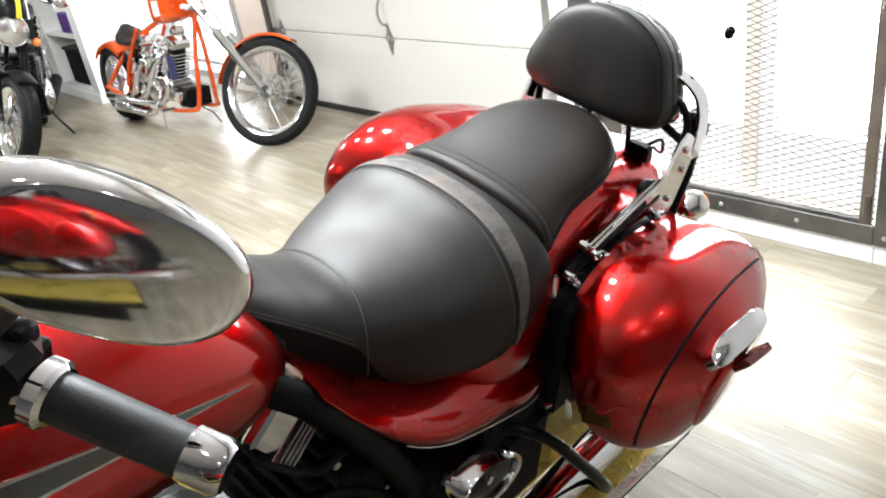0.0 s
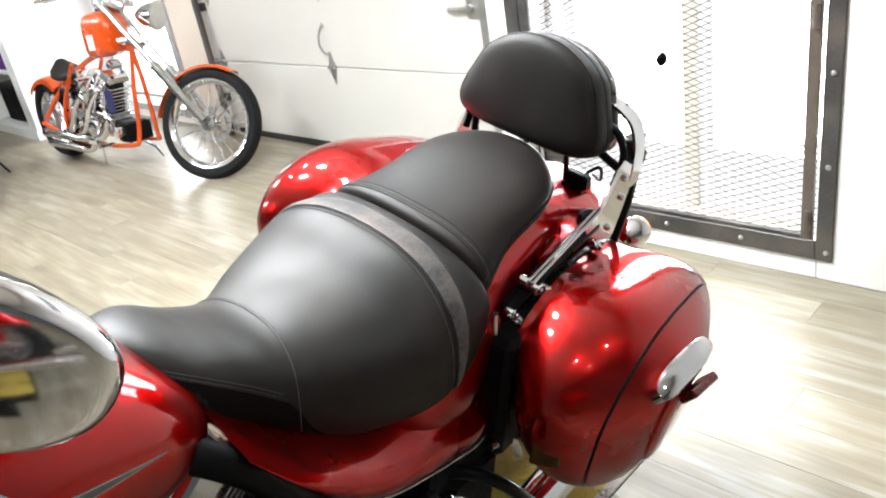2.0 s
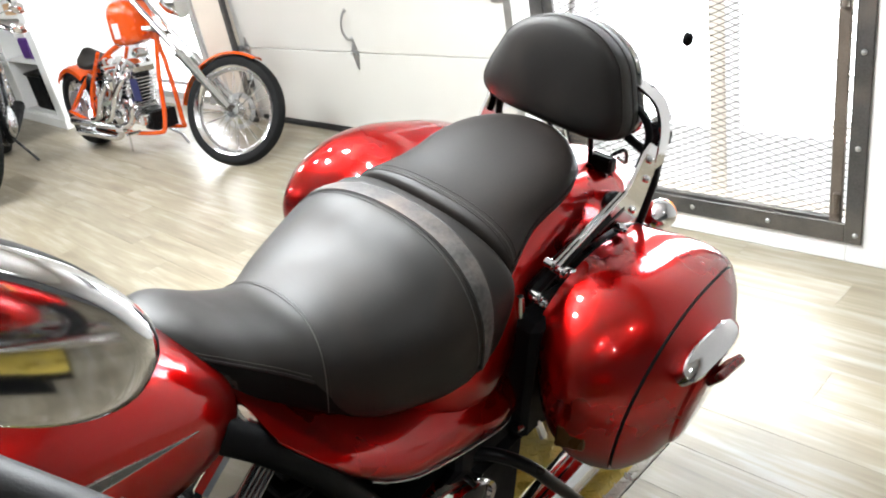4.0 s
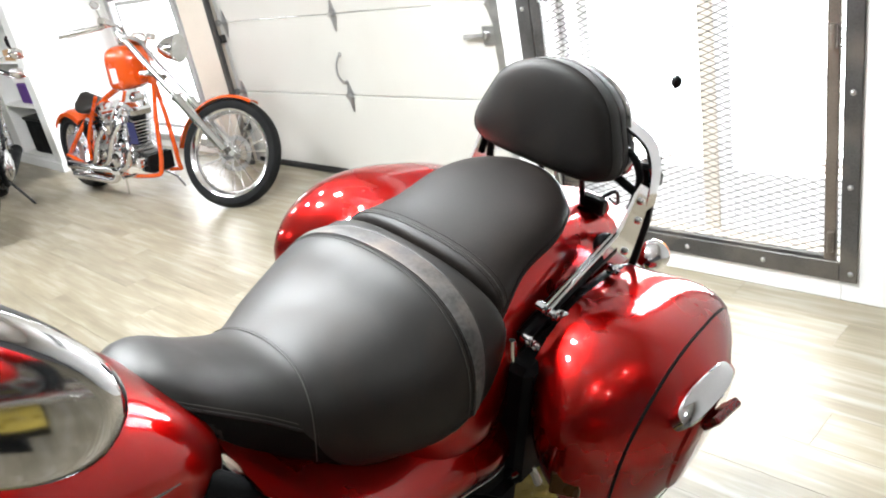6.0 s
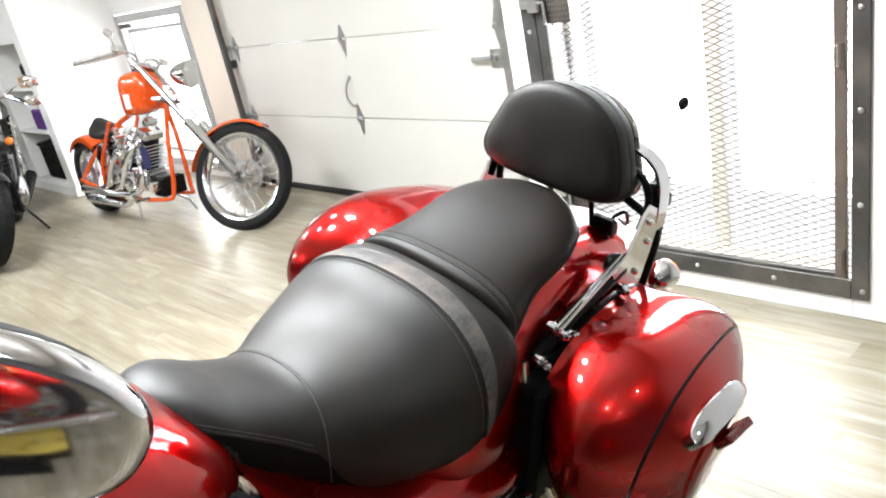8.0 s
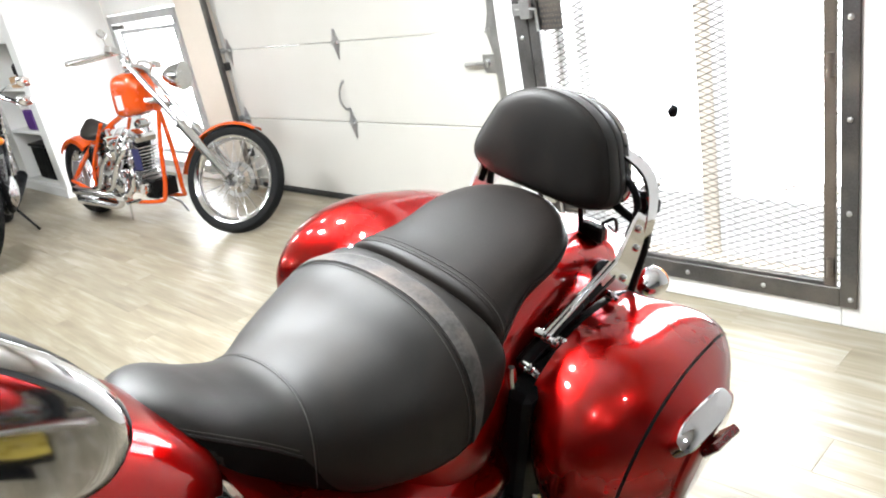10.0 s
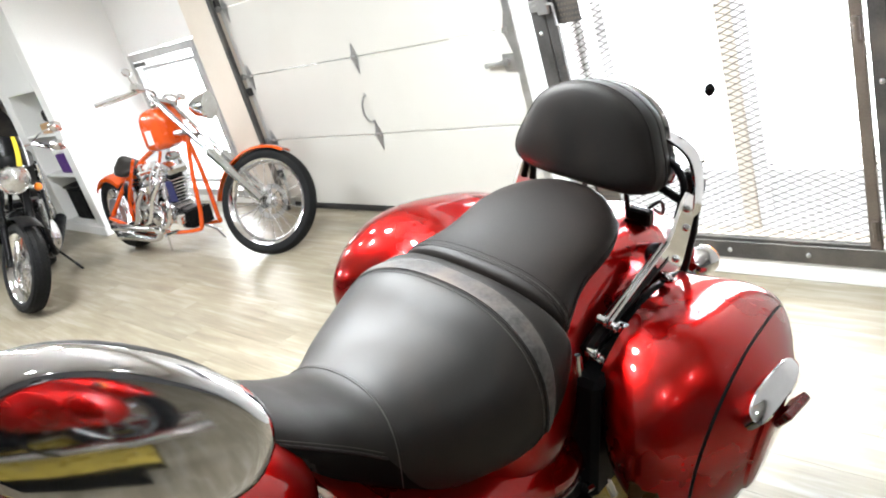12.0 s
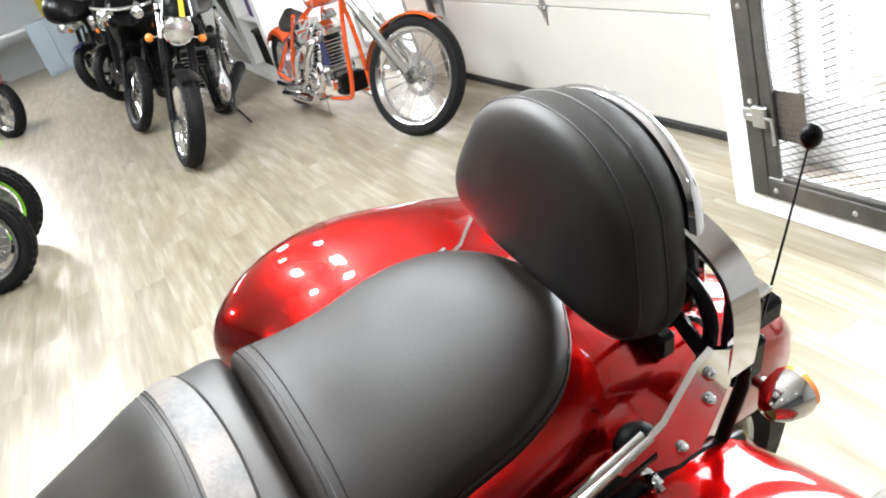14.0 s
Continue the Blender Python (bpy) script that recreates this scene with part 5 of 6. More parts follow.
part("filler_cap", Shape().disc(0.03, 0, 0.02, (0, -0.1, 1.138), "z", 18), CHROME, ctk)
part("tank_badge", tk.patch(-0.14, -0.05, 178, 196, 0.002, n=6, k=8), WHITEP, ctk, "white tank badge")
s = Shape().tube([(0, -0.36, 1.06), (0, -0.40, 0.86)], 0.03, 14)
s.tube([(0, -0.33, 0.92), (0, 0.0, 0.86), (0, 0.40, 0.74), (0, 0.62, 0.62)], 0.022, 12, smooth=4)
for sx in (1, -1):
    s.tube([(0, -0.41, 0.88), (sx * 0.04, -0.39, 0.62), (sx * 0.07, -0.36, 0.28), (sx * 0.10, -0.26, 0.2), (sx * 0.13, 0.4, 0.19), (sx * 0.14, 1.0, 0.30)], 0.0165, 12, smooth=5)
    s.tube([(0, 0.36, 0.75), (sx * 0.10, 0.60, 0.58), (sx * 0.14, 0.93, 0.33)], 0.0195, 12, smooth=5)
    s.tube([(sx * 0.12, 0.28, 0.78), (sx * 0.13, 0.56, 0.45), (sx * 0.13, 0.62, 0.2)], 0.014, 10, smooth=5)
part("frame", s, ORANGE, chop, "orange tubular frame")
vtwin(chop, (0, 0.14, 0.38), ALU, 1.02)
sd = Body([(0.38, 0.03), (0.43, 0.085), (0.54, 0.135), (0.66, 0.13), (0.71, 0.06)], [(0.38, 0.715), (0.45, 0.705), (0.55, 0.70), (0.65, 0.745), (0.71, 0.80)], [(0.38, 0.69), (0.5, 0.64), (0.71, 0.66)], 2.6)
part("saddle", sd.shape(0.38, 0.71, 18, 24), LEATHER, chop, "low black solo saddle")
hub, wm = wheel(chop, (0, 0.91, 0.325), 0.325, 0.19, 0.215, 0, RUBBER, CHROME)
spokes(hub, wm, 36, 0.035, 0.205, 0.05, CHROME)
part("brake_disc", Shape().lathe([(0.06, -0.10), (0.14, -0.10), (0.14, -0.106), (0.06, -0.106)], (0, 0.91, 0.325), n=32), ZINC, hub)
s = Shape().lathe([(0.292, -0.118), (0.325, -0.114), (0.343, -0.088), (0.35, 0), (0.343, 0.088), (0.325, 0.114), (0.292, 0.118), (0.292, 0.113), (0.335, 0.085), (0.343, 0), (0.335, -0.085), (0.292, -0.113)], (0, 0.905, 0.325), n=30, a0=40, a1=128)
part("rear_fender", s, ORANGE, chop, "orange rear fender")
s = Shape().disc(0.095, -0.12, 0.12, (0, 0.54, 0.52), "x", 26, 0.012)
part("oil_tank", s, CHROME, chop, "round chrome oil tank")
part("tank_tray", Shape().box(-0.12, 0.12, 0.44, 0.60, 0.27, 0.43, 0.03), ORANGE, chop, "orange tray under the oil tank")
part("transmission", Shape().box(-0.13, 0.12, 0.26, 0.46, 0.26, 0.44, 0.04).disc(0.075, -0.16, -0.12, (0, 0.36, 0.36), "x", 22, 0.012), CHROME, chop, "chrome gearbox with a round side cover")
part("clutch_cover", Shape().lathe([(0.002, -0.20), (0.05, -0.195), (0.075, -0.18), (0.085, -0.155), (0.085, -0.14), (0.002, -0.14)], (0, 0.10, 0.33), "x", 26), CHROME, chop, "domed chrome cover")
for k, (z, yy) in enumerate(((0.235, 0.90), (0.155, 0.84))):
    s = Shape().tube([(-0.10, 0.0 + 0.22 * k, 0.50), (-0.16, -0.12 + 0.22 * k, 0.42), (-0.17, -0.05 + 0.15 * k, 0.28), (-0.17, 0.2, z), (-0.175, 0.55, z), (-0.18, yy, z + 0.005)], [0.022, 0.022, 0.024, 0.027, 0.032, 0.034], 14, smooth=6)
    part("exhaust_pipe", s, CHROME, chop, "chrome exhaust pipe with heat shield")
part("foot_peg", Shape().tube([(-0.12, -0.05, 0.2), (-0.24, -0.08, 0.21)], 0.014, 10), CHROME, chop, "chrome foot peg")
for k, (y0, z0) in enumerate(((0.02, 0.62), (0.26, 0.60))):
    part("header_pipe", Shape().tube([(-0.08, y0 - 0.06, z0), (-0.16, y0 - 0.10, z0 - 0.02), (-0.19, y0 + 0.02, z0 - 0.14), (-0.18, y0 + 0.16, z0 - 0.3), (-0.17, y0 + 0.3, 0.27)], 0.024, 12, smooth=6), CHROME, chop, "chrome header pipe")
s = Shape().box(-0.21, -0.12, 0.05, 0.16, 0.2, 0.25, 0.01)
part("foot_control", s, CHROME, chop, "chrome foot control")
part("kickstand", Shape().tube([(0.1, 0.05, 0.2), (0.2, -0.06, 0.10), (0.235, -0.1, 0.0)], 0.011, 8), CHROME, chop)
part("frame_stand", Shape().tube([(-0.05, 0.28, 0.18), (-0.05, 0.30, -0.01)], 0.01, 8), CHROME, chop)
s = Shape().box(-0.128, -0.124, -0.06, 0.05, 0.44, 0.60, 0.001, m=pose(0, -0.16, 0.0))
part("cloth_tag", s, BLUECLOTH, chop, "hanging blue cloth tag")
s = Shape().box(-0.09, 0.09, -0.16, 0.0, 0.19, 0.34, 0.015, m=pose(0, -0.08, 0.02))
part("starter_box", s, BLACK, chop, "black regulator box")
for k in range(5):
    part("regulator_fin", Shape().box(-0.10, 0.10, -0.245, -0.238, 0.22, 0.35, 0.001, m=pose(0, 0.022 * k, 0)), BLACK, chop)
part("oil_filter", Shape().disc(0.042, -0.15, -0.05, (0, -0.17, 0.30), "x", 20, 0.006), CHROME, chop, "chrome oil filter")
part("carburettor", Shape().disc(0.035, -0.20, -0.08, (0, 0.12, 0.66), "x", 18, 0.006).box(-0.15, -0.10, 0.07, 0.17, 0.56, 0.64, 0.012), CHROME, chop, "chrome carburettor")
part("ignition_coil", Shape().disc(0.03, -0.05, 0.05, (0, -0.12, 0.76), "x", 16, 0.005).box(-0.03, 0.03, -0.15, -0.09, 0.76, 0.80, 0.006), ALU, chop, "polished ignition coil")
for k in range(3):
    part("oil_line", Shape().tube([(-0.10, -0.10 + 0.09 * k, 0.74), (-0.165, -0.06 + 0.1 * k, 0.62), (-0.15, 0.06 + 0.08 * k, 0.46), (-0.17, 0.30 + 0.05 * k, 0.40), (-0.10, 0.46, 0.46)], 0.008, 8, smooth=5), ZINC, chop, "braided steel oil line")
part("mirror", Shape().ball((-0.30, -0.16, 1.34), (0.05, 0.012, 0.03), 16, 8, m=steer).tube([(-0.24, -0.18, 1.23), (-0.30, -0.16, 1.33)], 0.005, 6, m=steer), CHROME, chop, "small chrome mirror")

# ---- the row of parked motorcycles ----


def roadster(label, x, y, rz, paint, steer_deg=16, lean=8, wr=0.325, tw=0.11, rim=0.235, lamp_r=0.09, chrome=True, knobby=False, height=0.0, dark=False, wires=True, rim_mat=None):
    """A parked motorcycle; its front tyre stands 0.7 m ahead of the given spot. Returns the thing, its front-end turn and the fork part."""
    b = thing("motorcycle", pose(x, y, 0, 0, 0, rz) @ pose(0, 0, 0, 0, lean, 0), label, "motorcycle", "row of parked motorcycles")
    bright = CHROME if chrome else MATT
    h = height
    neck = Vector((0, -0.40, 0.88 + h))
    ax = Vector((0, 0.45, 0.89)).normalized()
    st = Matrix.Translation(neck) @ Matrix.Rotation(radians(steer_deg), 4, ax) @ Matrix.Translation(-neck)
    hubc = Vector((0, -0.70, wr))
    f = part("fork_clamp", Shape().box(-0.12, 0.12, -0.47, -0.40, 0.74 + h, 0.775 + h, 0.01, m=st).box(-0.12, 0.12, -0.42, -0.35, 0.90 + h, 0.93 + h, 0.01, m=st), BLACK, b, "black fork clamp")
    for sx in (1, -1):
        top, low = Vector((sx * 0.1, -0.375, 0.96 + h)), Vector((sx * 0.1, -0.69, wr + 0.01))
        mid = top.lerp(low, 0.52)
        part("fork_tube", Shape().tube([top, mid], 0.021, 12, m=st), bright, f)
        part("fork_gaiter", Shape().tube([top.lerp(low, 0.3), mid], 0.03, 12, m=st), MATT, f)
        part("fork_slider", Shape().tube([mid, mid.lerp(low, 0.08), low], [0.034, 0.028, 0.025], 14, m=st), BLACK, f)
    hub, wm = wheel(b, (0, 0, 0), wr, tw, rim, 0, RUBBER, rim_mat or (BLACK if dark else CHROME))
    hub.matrix_basis = st @ Matrix.Translation(hubc)
    if wires:
        spokes(hub, Matrix.Identity(4), 36, 0.035, rim - 0.012, 0.035, CHROME)
    else:
        for k in range(5):
            part("spoke", Shape().box(-0.022, 0.022, -0.016, 0.016, 0.03, rim - 0.004, 0.007, m=pose(0, 0, 0, 72 * k, 0, 0)), rim_mat or MATT, hub)
    tread(hub, Matrix.Identity(4), wr, tw, 36 if knobby else 60, 0.009 if knobby else 0.0025)
    part("brake_disc", Shape().lathe([(0.07, 0.055), (0.15, 0.055), (0.15, 0.06), (0.07, 0.06)], n=32), ZINC, hub)
    s = Shape().lathe([(wr + 0.018, -tw * 0.62), (wr + 0.034, -tw * 0.4), (wr + 0.04, 0), (wr + 0.034, tw * 0.4), (wr + 0.018, tw * 0.62), (wr + 0.03, tw * 0.4), (wr + 0.035, 0), (wr + 0.03, -tw * 0.4)], n=22, a0=20, a1=118, m=st @ Matrix.Translation(hubc))
    if not knobby:
        part("front_fender", s, paint, b, "glossy front fender")
    # lamp
    lm = st @ Matrix.Translation((0, -0.52, 0.80 + h))
    lamp = part("headlamp", Shape().lathe([(0.002, 0.10), (0.05, 0.095), (lamp_r * 0.9, 0.04), (lamp_r, -0.02), (lamp_r * 1.05, -0.035), (lamp_r * 1.0, -0.045), (lamp_r * 0.93, -0.04), (0.002, -0.03)], axis="y", n=30, m=lm), CHROME if not knobby else MATT, b, "round headlamp with a chrome rim")
    part("headlamp_lens", Shape().lathe([(0.002, -0.062), (lamp_r * 0.5, -0.058), (lamp_r * 0.92, -0.042), (0.002, -0.036)], axis="y", n=30, m=lm), CLEAR, lamp, "clear fluted lens")
    # bars, mirrors, signals
    s = Shape()
    for sx in (1, -1):
        s.tube([(0, -0.38, 1.0 + h), (sx * 0.1, -0.38, 1.02 + h), (sx * 0.22, -0.33, 1.05 + h), (sx * 0.38, -0.22, 1.02 + h)], 0.0115, 10, m=st, smooth=4)
    bar_ = part("handlebar", s, bright, b, "handlebar")
    for sx in (1, -1):
        part("grip", Shape().tube([(sx * 0.27, -0.295, 1.043 + h), (sx * 0.39, -0.213, 1.018 + h)], 0.017, 12, m=st), MATT, bar_)
        part("lever", Shape().tube([(sx * 0.23, -0.36, 1.045 + h), (sx * 0.30, -0.33, 1.03 + h), (sx * 0.39, -0.26, 1.0 + h)], 0.006, 8, m=st), bright, bar_)
        part("mirror_stem", Shape().tube([(sx * 0.22, -0.33, 1.06 + h), (sx * 0.27, -0.34, 1.13 + h), (sx * 0.36, -0.32, 1.17 + h)], 0.005, 6, m=st, smooth=3), bright, bar_)
        mi = part("mirror", Shape().ball((sx * 0.40, -0.315, 1.185 + h), (0.065, 0.018, 0.042), 16, 8, m=st), bright, bar_, "oval mirror")
        sg = part("turn_signal", Shape().tube([(sx * 0.11, -0.46, 0.74 + h), (sx * 0.17, -0.47, 0.735 + h)], 0.007, 8, m=st).ball((sx * 0.19, -0.47, 0.735 + h), (0.03, 0.035, 0.03), 14, 8, m=st), bright, b)
        part("signal_lens", Shape().ball((sx * 0.19, -0.487, 0.735 + h), (0.031, 0.026, 0.031), 14, 8, m=st), AMBER, sg, "amber turn signal lens")
    # tank, seat, frame, engine, tail
    tb = Body([(-0.36, 0.04), (-0.3, 0.10), (-0.12, 0.13), (0.05, 0.11), (0.16, 0.06)], [(-0.36, 0.92 + h), (-0.28, 1.0 + h), (-0.1, 1.02 + h), (0.06, 0.97 + h), (0.16, 0.88 + h)], [(-0.36, 0.86 + h), (-0.1, 0.80 + h), (0.16, 0.79 + h)], 2.5)
    t = part("fuel_tank", tb.shape(-0.36, 0.16, 18, 26), paint, b, "glossy fuel tank")
    part("filler_cap", Shape().disc(0.03, 0, 0.018, (0, -0.12, 1.012 + h), "z", 16), CHROME, t)
    sb = Body([(0.08, 0.06), (0.2, 0.11), (0.5, 0.13), (0.75, 0.10), (0.82, 0.04)], [(0.08, 0.88 + h), (0.2, 0.85 + h), (0.5, 0.86 + h), (0.75, 0.89 + h), (0.82, 0.87 + h)], [(0.08, 0.80 + h), (0.5, 0.76 + h), (0.82, 0.80 + h)], 2.8)
    part("seat", sb.shape(0.08, 0.82, 20, 24), LEATHER, b, "black vinyl seat")
    s = Shape().tube([(0, -0.38, 0.9 + h), (0, 0.0, 0.78 + h), (0, 0.75, 0.76 + h)], 0.02, 10)
    for sx in (1, -1):
        s.tube([(0, -0.38, 0.82 + h), (sx * 0.1, -0.28, 0.5), (sx * 0.12, -0.2, 0.28), (sx * 0.13, 0.35, 0.27), (sx * 0.13, 0.45, 0.6), (sx * 0.11, 0.75, 0.76 + h)], 0.016, 10, smooth=4)
    part("frame", s, BLACK, b, "black tubular frame")
    if dark:
        s = Shape().box(-0.16, 0.16, -0.22, 0.32, 0.28, 0.62, 0.04)
        part("engine", s, MATT, b, "dark engine")
    else:
        s = Shape().box(-0.15, 0.15, -0.16, 0.34, 0.26, 0.46, 0.05)
        e = part("engine", s, ALU, b, "polished alloy engine")
        for k in range(8):
            part("cooling_fin", Shape().box(-0.15, 0.15, -0.14, 0.08, 0.48 + 0.03 * k, 0.492 + 0.03 * k, 0.003), ALU, e)
        part("cylinder_block", Shape().box(-0.12, 0.12, -0.12, 0.06, 0.45, 0.74, 0.01), BLACK, e)
        part("side_case", Shape().ball((0.155, 0.02, 0.36), (0.035, 0.12, 0.085), 20, 10), ALU, e, "polished clutch case")
    part("swingarm", Shape().tube([(0.12, 0.35, 0.34), (0.12, 0.74, wr)], 0.02, 10).tube([(-0.12, 0.35, 0.34), (-0.12, 0.74, wr)], 0.02, 10), BLACK, b)
    hub, wm = wheel(b, (0, 0.74, wr), wr, tw * 1.25, rim, 0, RUBBER, rim_mat or (BLACK if dark else CHROME))
    for sx in (1, -1):
        part("shock", Shape().tube([(sx * 0.14, 0.70, 0.38), (sx * 0.14, 0.55, 0.76 + h)], 0.013, 10), bright, b)
        k0, k1 = Vector((sx * 0.14, 0.69, 0.42)), Vector((sx * 0.14, 0.565, 0.72 + h))
        pts = [k0.lerp(k1, i / 60) + Vector((0.028 * math.cos(i * 0.9), 0.028 * math.sin(i * 0.9), 0)) for i in range(61)]
        part("spring", Shape().tube(pts, 0.0045, 5), bright, b, "coil spring")
        s = Shape().tube([(sx * 0.09, -0.16, 0.62), (sx * 0.13, -0.27, 0.5), (sx * 0.15, -0.18, 0.3), (sx * 0.17, 0.2, 0.28), (sx * 0.18, 0.45, 0.32), (sx * 0.19, 0.86, 0.38)], [0.02, 0.022, 0.022, 0.024, 0.038, 0.052], 14, smooth=5)
        part("exhaust_pipe", s, MATT, b, "exhaust pipe with a megaphone silencer")
    s = Shape().lathe([(wr + 0.02, -0.075), (wr + 0.045, 0), (wr + 0.02, 0.075), (wr + 0.036, 0)], (0, 0.74, wr), n=18, a0=0, a1=110)
    part("rear_fender", s, paint, b)
    s = Shape().tube([(0.12, 0.15, 0.28), (0.25, 0.10, 0.13), (0.345, 0.06, 0.015)], 0.011, 8)
    s.box(0.32, 0.375, 0.03, 0.09, -0.052, -0.042, 0.002, m=pose(0, 0, 0.05))
    part("kickstand", s, BLACK, b, "black kickstand")
    return b, st, h


cafe, st, h = roadster("black cafe racer with a yellow-striped flyscreen and wire wheels", -2.77, -1.87, 70.0, BLACK, 26, 10.5, 0.342, 0.125, 0.25, lamp_r=0.108, height=0.18)
rings = []
for i in range(9):
    t = i / 8
    w, z, y = 0.115 - 0.03 * t, 0.90 + h + 0.21 * t, -0.59 + 0.10 * t * t
    rings.append([(w * math.sin(radians(-75 + 150 * k / 12)), y + 0.06 * (1 - math.cos(radians(-75 + 150 * k / 12))), z) for k in range(13)] + [(w * 0.95 * math.sin(radians(75 - 150 * k / 12)), y + 0.008 + 0.06 * (1 - math.cos(radians(75 - 150 * k / 12))), z) for k in range(13)])
fly = part("flyscreen", Shape().rings(rings, m=st), BLACK, cafe, "black flyscreen")


def strip(a0, a1, mat, label):
    rr = []
    for i in range(9):
        t = i / 8
        w, z, y = 0.115 - 0.03 * t, 0.90 + h + 0.21 * t, -0.59 + 0.10 * t * t
        ang = [radians(a0 + (a1 - a0) * k / 4) for k in range(5)]
        rr.append([(w * 1.02 * math.sin(a), y - 0.003 + 0.06 * (1 - math.cos(a)), z) for a in ang] + [(w * math.sin(a), y + 0.002 + 0.06 * (1 - math.cos(a)), z) for a in ang[::-1]])
    part("flyscreen_stripe", Shape().rings(rr, m=st), mat, fly, label)


strip(4, 24, YELLOW, "yellow stripe")
strip(-74, -64, WHITEP, "white edge")
strip(60, 75, WHITEP, "white edge")
part("primary_case", Shape().ball((0.165, 0.03, 0.40), (0.045, 0.2, 0.13), 24, 12).ball((0.19, -0.08, 0.40), (0.03, 0.07, 0.07), 18, 10), ALU, cafe, "polished alloy engine cover")
part("horn", Shape().disc(0.045, -0.03, 0.0, (0, -0.52, 0.70), "y", 20, m=st).ball((0, -0.555, 0.70), (0.02, 0.008, 0.02), 12, 6, m=st), BLACK, cafe, "black horn")
part("visor_mirror", Shape().ball((0.42, -0.30, 1.22), (0.07, 0.03, 0.045), 16, 8, m=st), CHROME, cafe, "chrome mirror")

adv, st, h = roadster("black adventure motorcycle with a tall windscreen and knobbly tyre", -4.79, -2.11, 76.0, BLACK, 26, 13, 0.345, 0.10, 0.265, 0.07, False, True, 0.24, True)
fb = Body([(-0.82, 0.03), (-0.74, 0.13), (-0.55, 0.18), (-0.35, 0.2), (-0.1, 0.2), (0.05, 0.16)], [(-0.82, 1.05), (-0.72, 1.14), (-0.5, 1.26), (-0.35, 1.28), (-0.1, 1.24), (0.05, 1.18)], [(-0.82, 1.0), (-0.6, 0.9), (-0.35, 0.72), (-0.1, 0.5), (0.05, 0.5)], 3.2)
fr = part("fairing", fb.shape(-0.82, 0.05, 24, 28), MATT, adv, "black plastic fairing")
for sx in (1, -1):
    part("fairing_lamp", fb.patch(-0.76, -0.62, 62 if sx > 0 else 118, 25 if sx > 0 else 155, 0.004, n=10, k=6), CLEAR, fr, "slanted clear headlamp")
    part("hand_guard", Shape().tube([(sx * 0.25, -0.42, 1.26), (sx * 0.38, -0.42, 1.27), (sx * 0.46, -0.33, 1.26)], [0.045, 0.055, 0.03], 10, smooth=4), BLACK, adv, "black grip guard")
    part("crash_bar", Shape().tube([(sx * 0.10, -0.80, 1.02), (sx * 0.2, -0.62, 1.06), (sx * 0.25, -0.3, 1.0), (sx * 0.25, -0.1, 0.6), (sx * 0.12, -0.15, 0.32)], 0.016, 10, smooth=5), BLACK, adv, "black crash bar")
rings = []
for i in range(8):
    t = i / 7
    w, z, y = 0.18 - 0.05 * t, 1.28 + 0.26 * t, -0.60 + 0.16 * t
    rings.append([(w * math.sin(radians(-70 + 140 * k / 10)), y + 0.09 * (1 - math.cos(radians(-70 + 140 * k / 10))), z) for k in range(11)] + [(w * math.sin(radians(70 - 140 * k / 10)), y + 0.004 + 0.09 * (1 - math.cos(radians(70 - 140 * k / 10))), z) for k in range(11)])
part("windscreen", Shape().rings(rings), PANE, adv, "clear windscreen")
part("light_bar", Shape().tube([(-0.26, -0.70, 1.17), (-0.17, -0.80, 1.16), (0, -0.84, 1.15), (0.17, -0.80, 1.16), (0.26, -0.70, 1.17)], 0.016, 10, smooth=4), ALU, adv, "silver light bar")
for sx in (1, -1):
    lp = part("fog_lamp", Shape().lathe([(0.002, 0.05), (0.04, 0.035), (0.055, -0.01), (0.002, -0.015)], (sx * 0.15, -0.85, 1.11), "y", 18), CHROME, adv, "chrome fog lamp")
    part("fog_lens", Shape().lathe([(0.002, -0.03), (0.05, -0.012), (0.002, -0.012)], (sx * 0.15, -0.85, 1.11), "y", 18), CLEAR, lp)
    part("pannier", Shape().box(sx * 0.15, sx * 0.27, 0.35, 0.95, 0.62, 1.02, 0.05), MATT, adv, "black plastic pannier")
    part("radiator_shroud", Shape().box(sx * 0.08, sx * 0.23, -0.34, -0.02, 0.52, 0.98, 0.06, m=pose(0, 0, 0, 0, 0, sx * 8)), MATT, adv, "black radiator shroud")
part("top_bag", Shape().box(-0.19, 0.19, -0.10, 0.35, 1.18, 1.38, 0.09), MATT, adv, "black tank bag")
part("beak", Shape().rings([[(w, -0.68 + t, z) for w, z in ((-0.07 + 0.05 * k, 0.80 + 0.02 * k), (0, 0.83), (0.07 - 0.05 * k, 0.80 + 0.02 * k), (0, 0.81))] for t, k in ((0.3, 0), (0.1, 0.2), (-0.12, 0.9))]), BLACK, adv, "black front beak fender")

dkb, st, h = roadster("black roadster with black wheels", -6.98, -1.97, 60, BLACK, -20, 8, 0.33, 0.12, 0.24, 0.08, False, False, 0.1, True, False)
part("pillion_bag", Shape().box(-0.16, 0.16, 0.45, 0.85, 0.98, 1.2, 0.04), MATT, dkb, "black tail bag")
part("side_fairing", Shape().box(-0.19, 0.19, -0.5, 0.15, 0.45, 1.15, 0.12), MATT, dkb, "black side fairing")

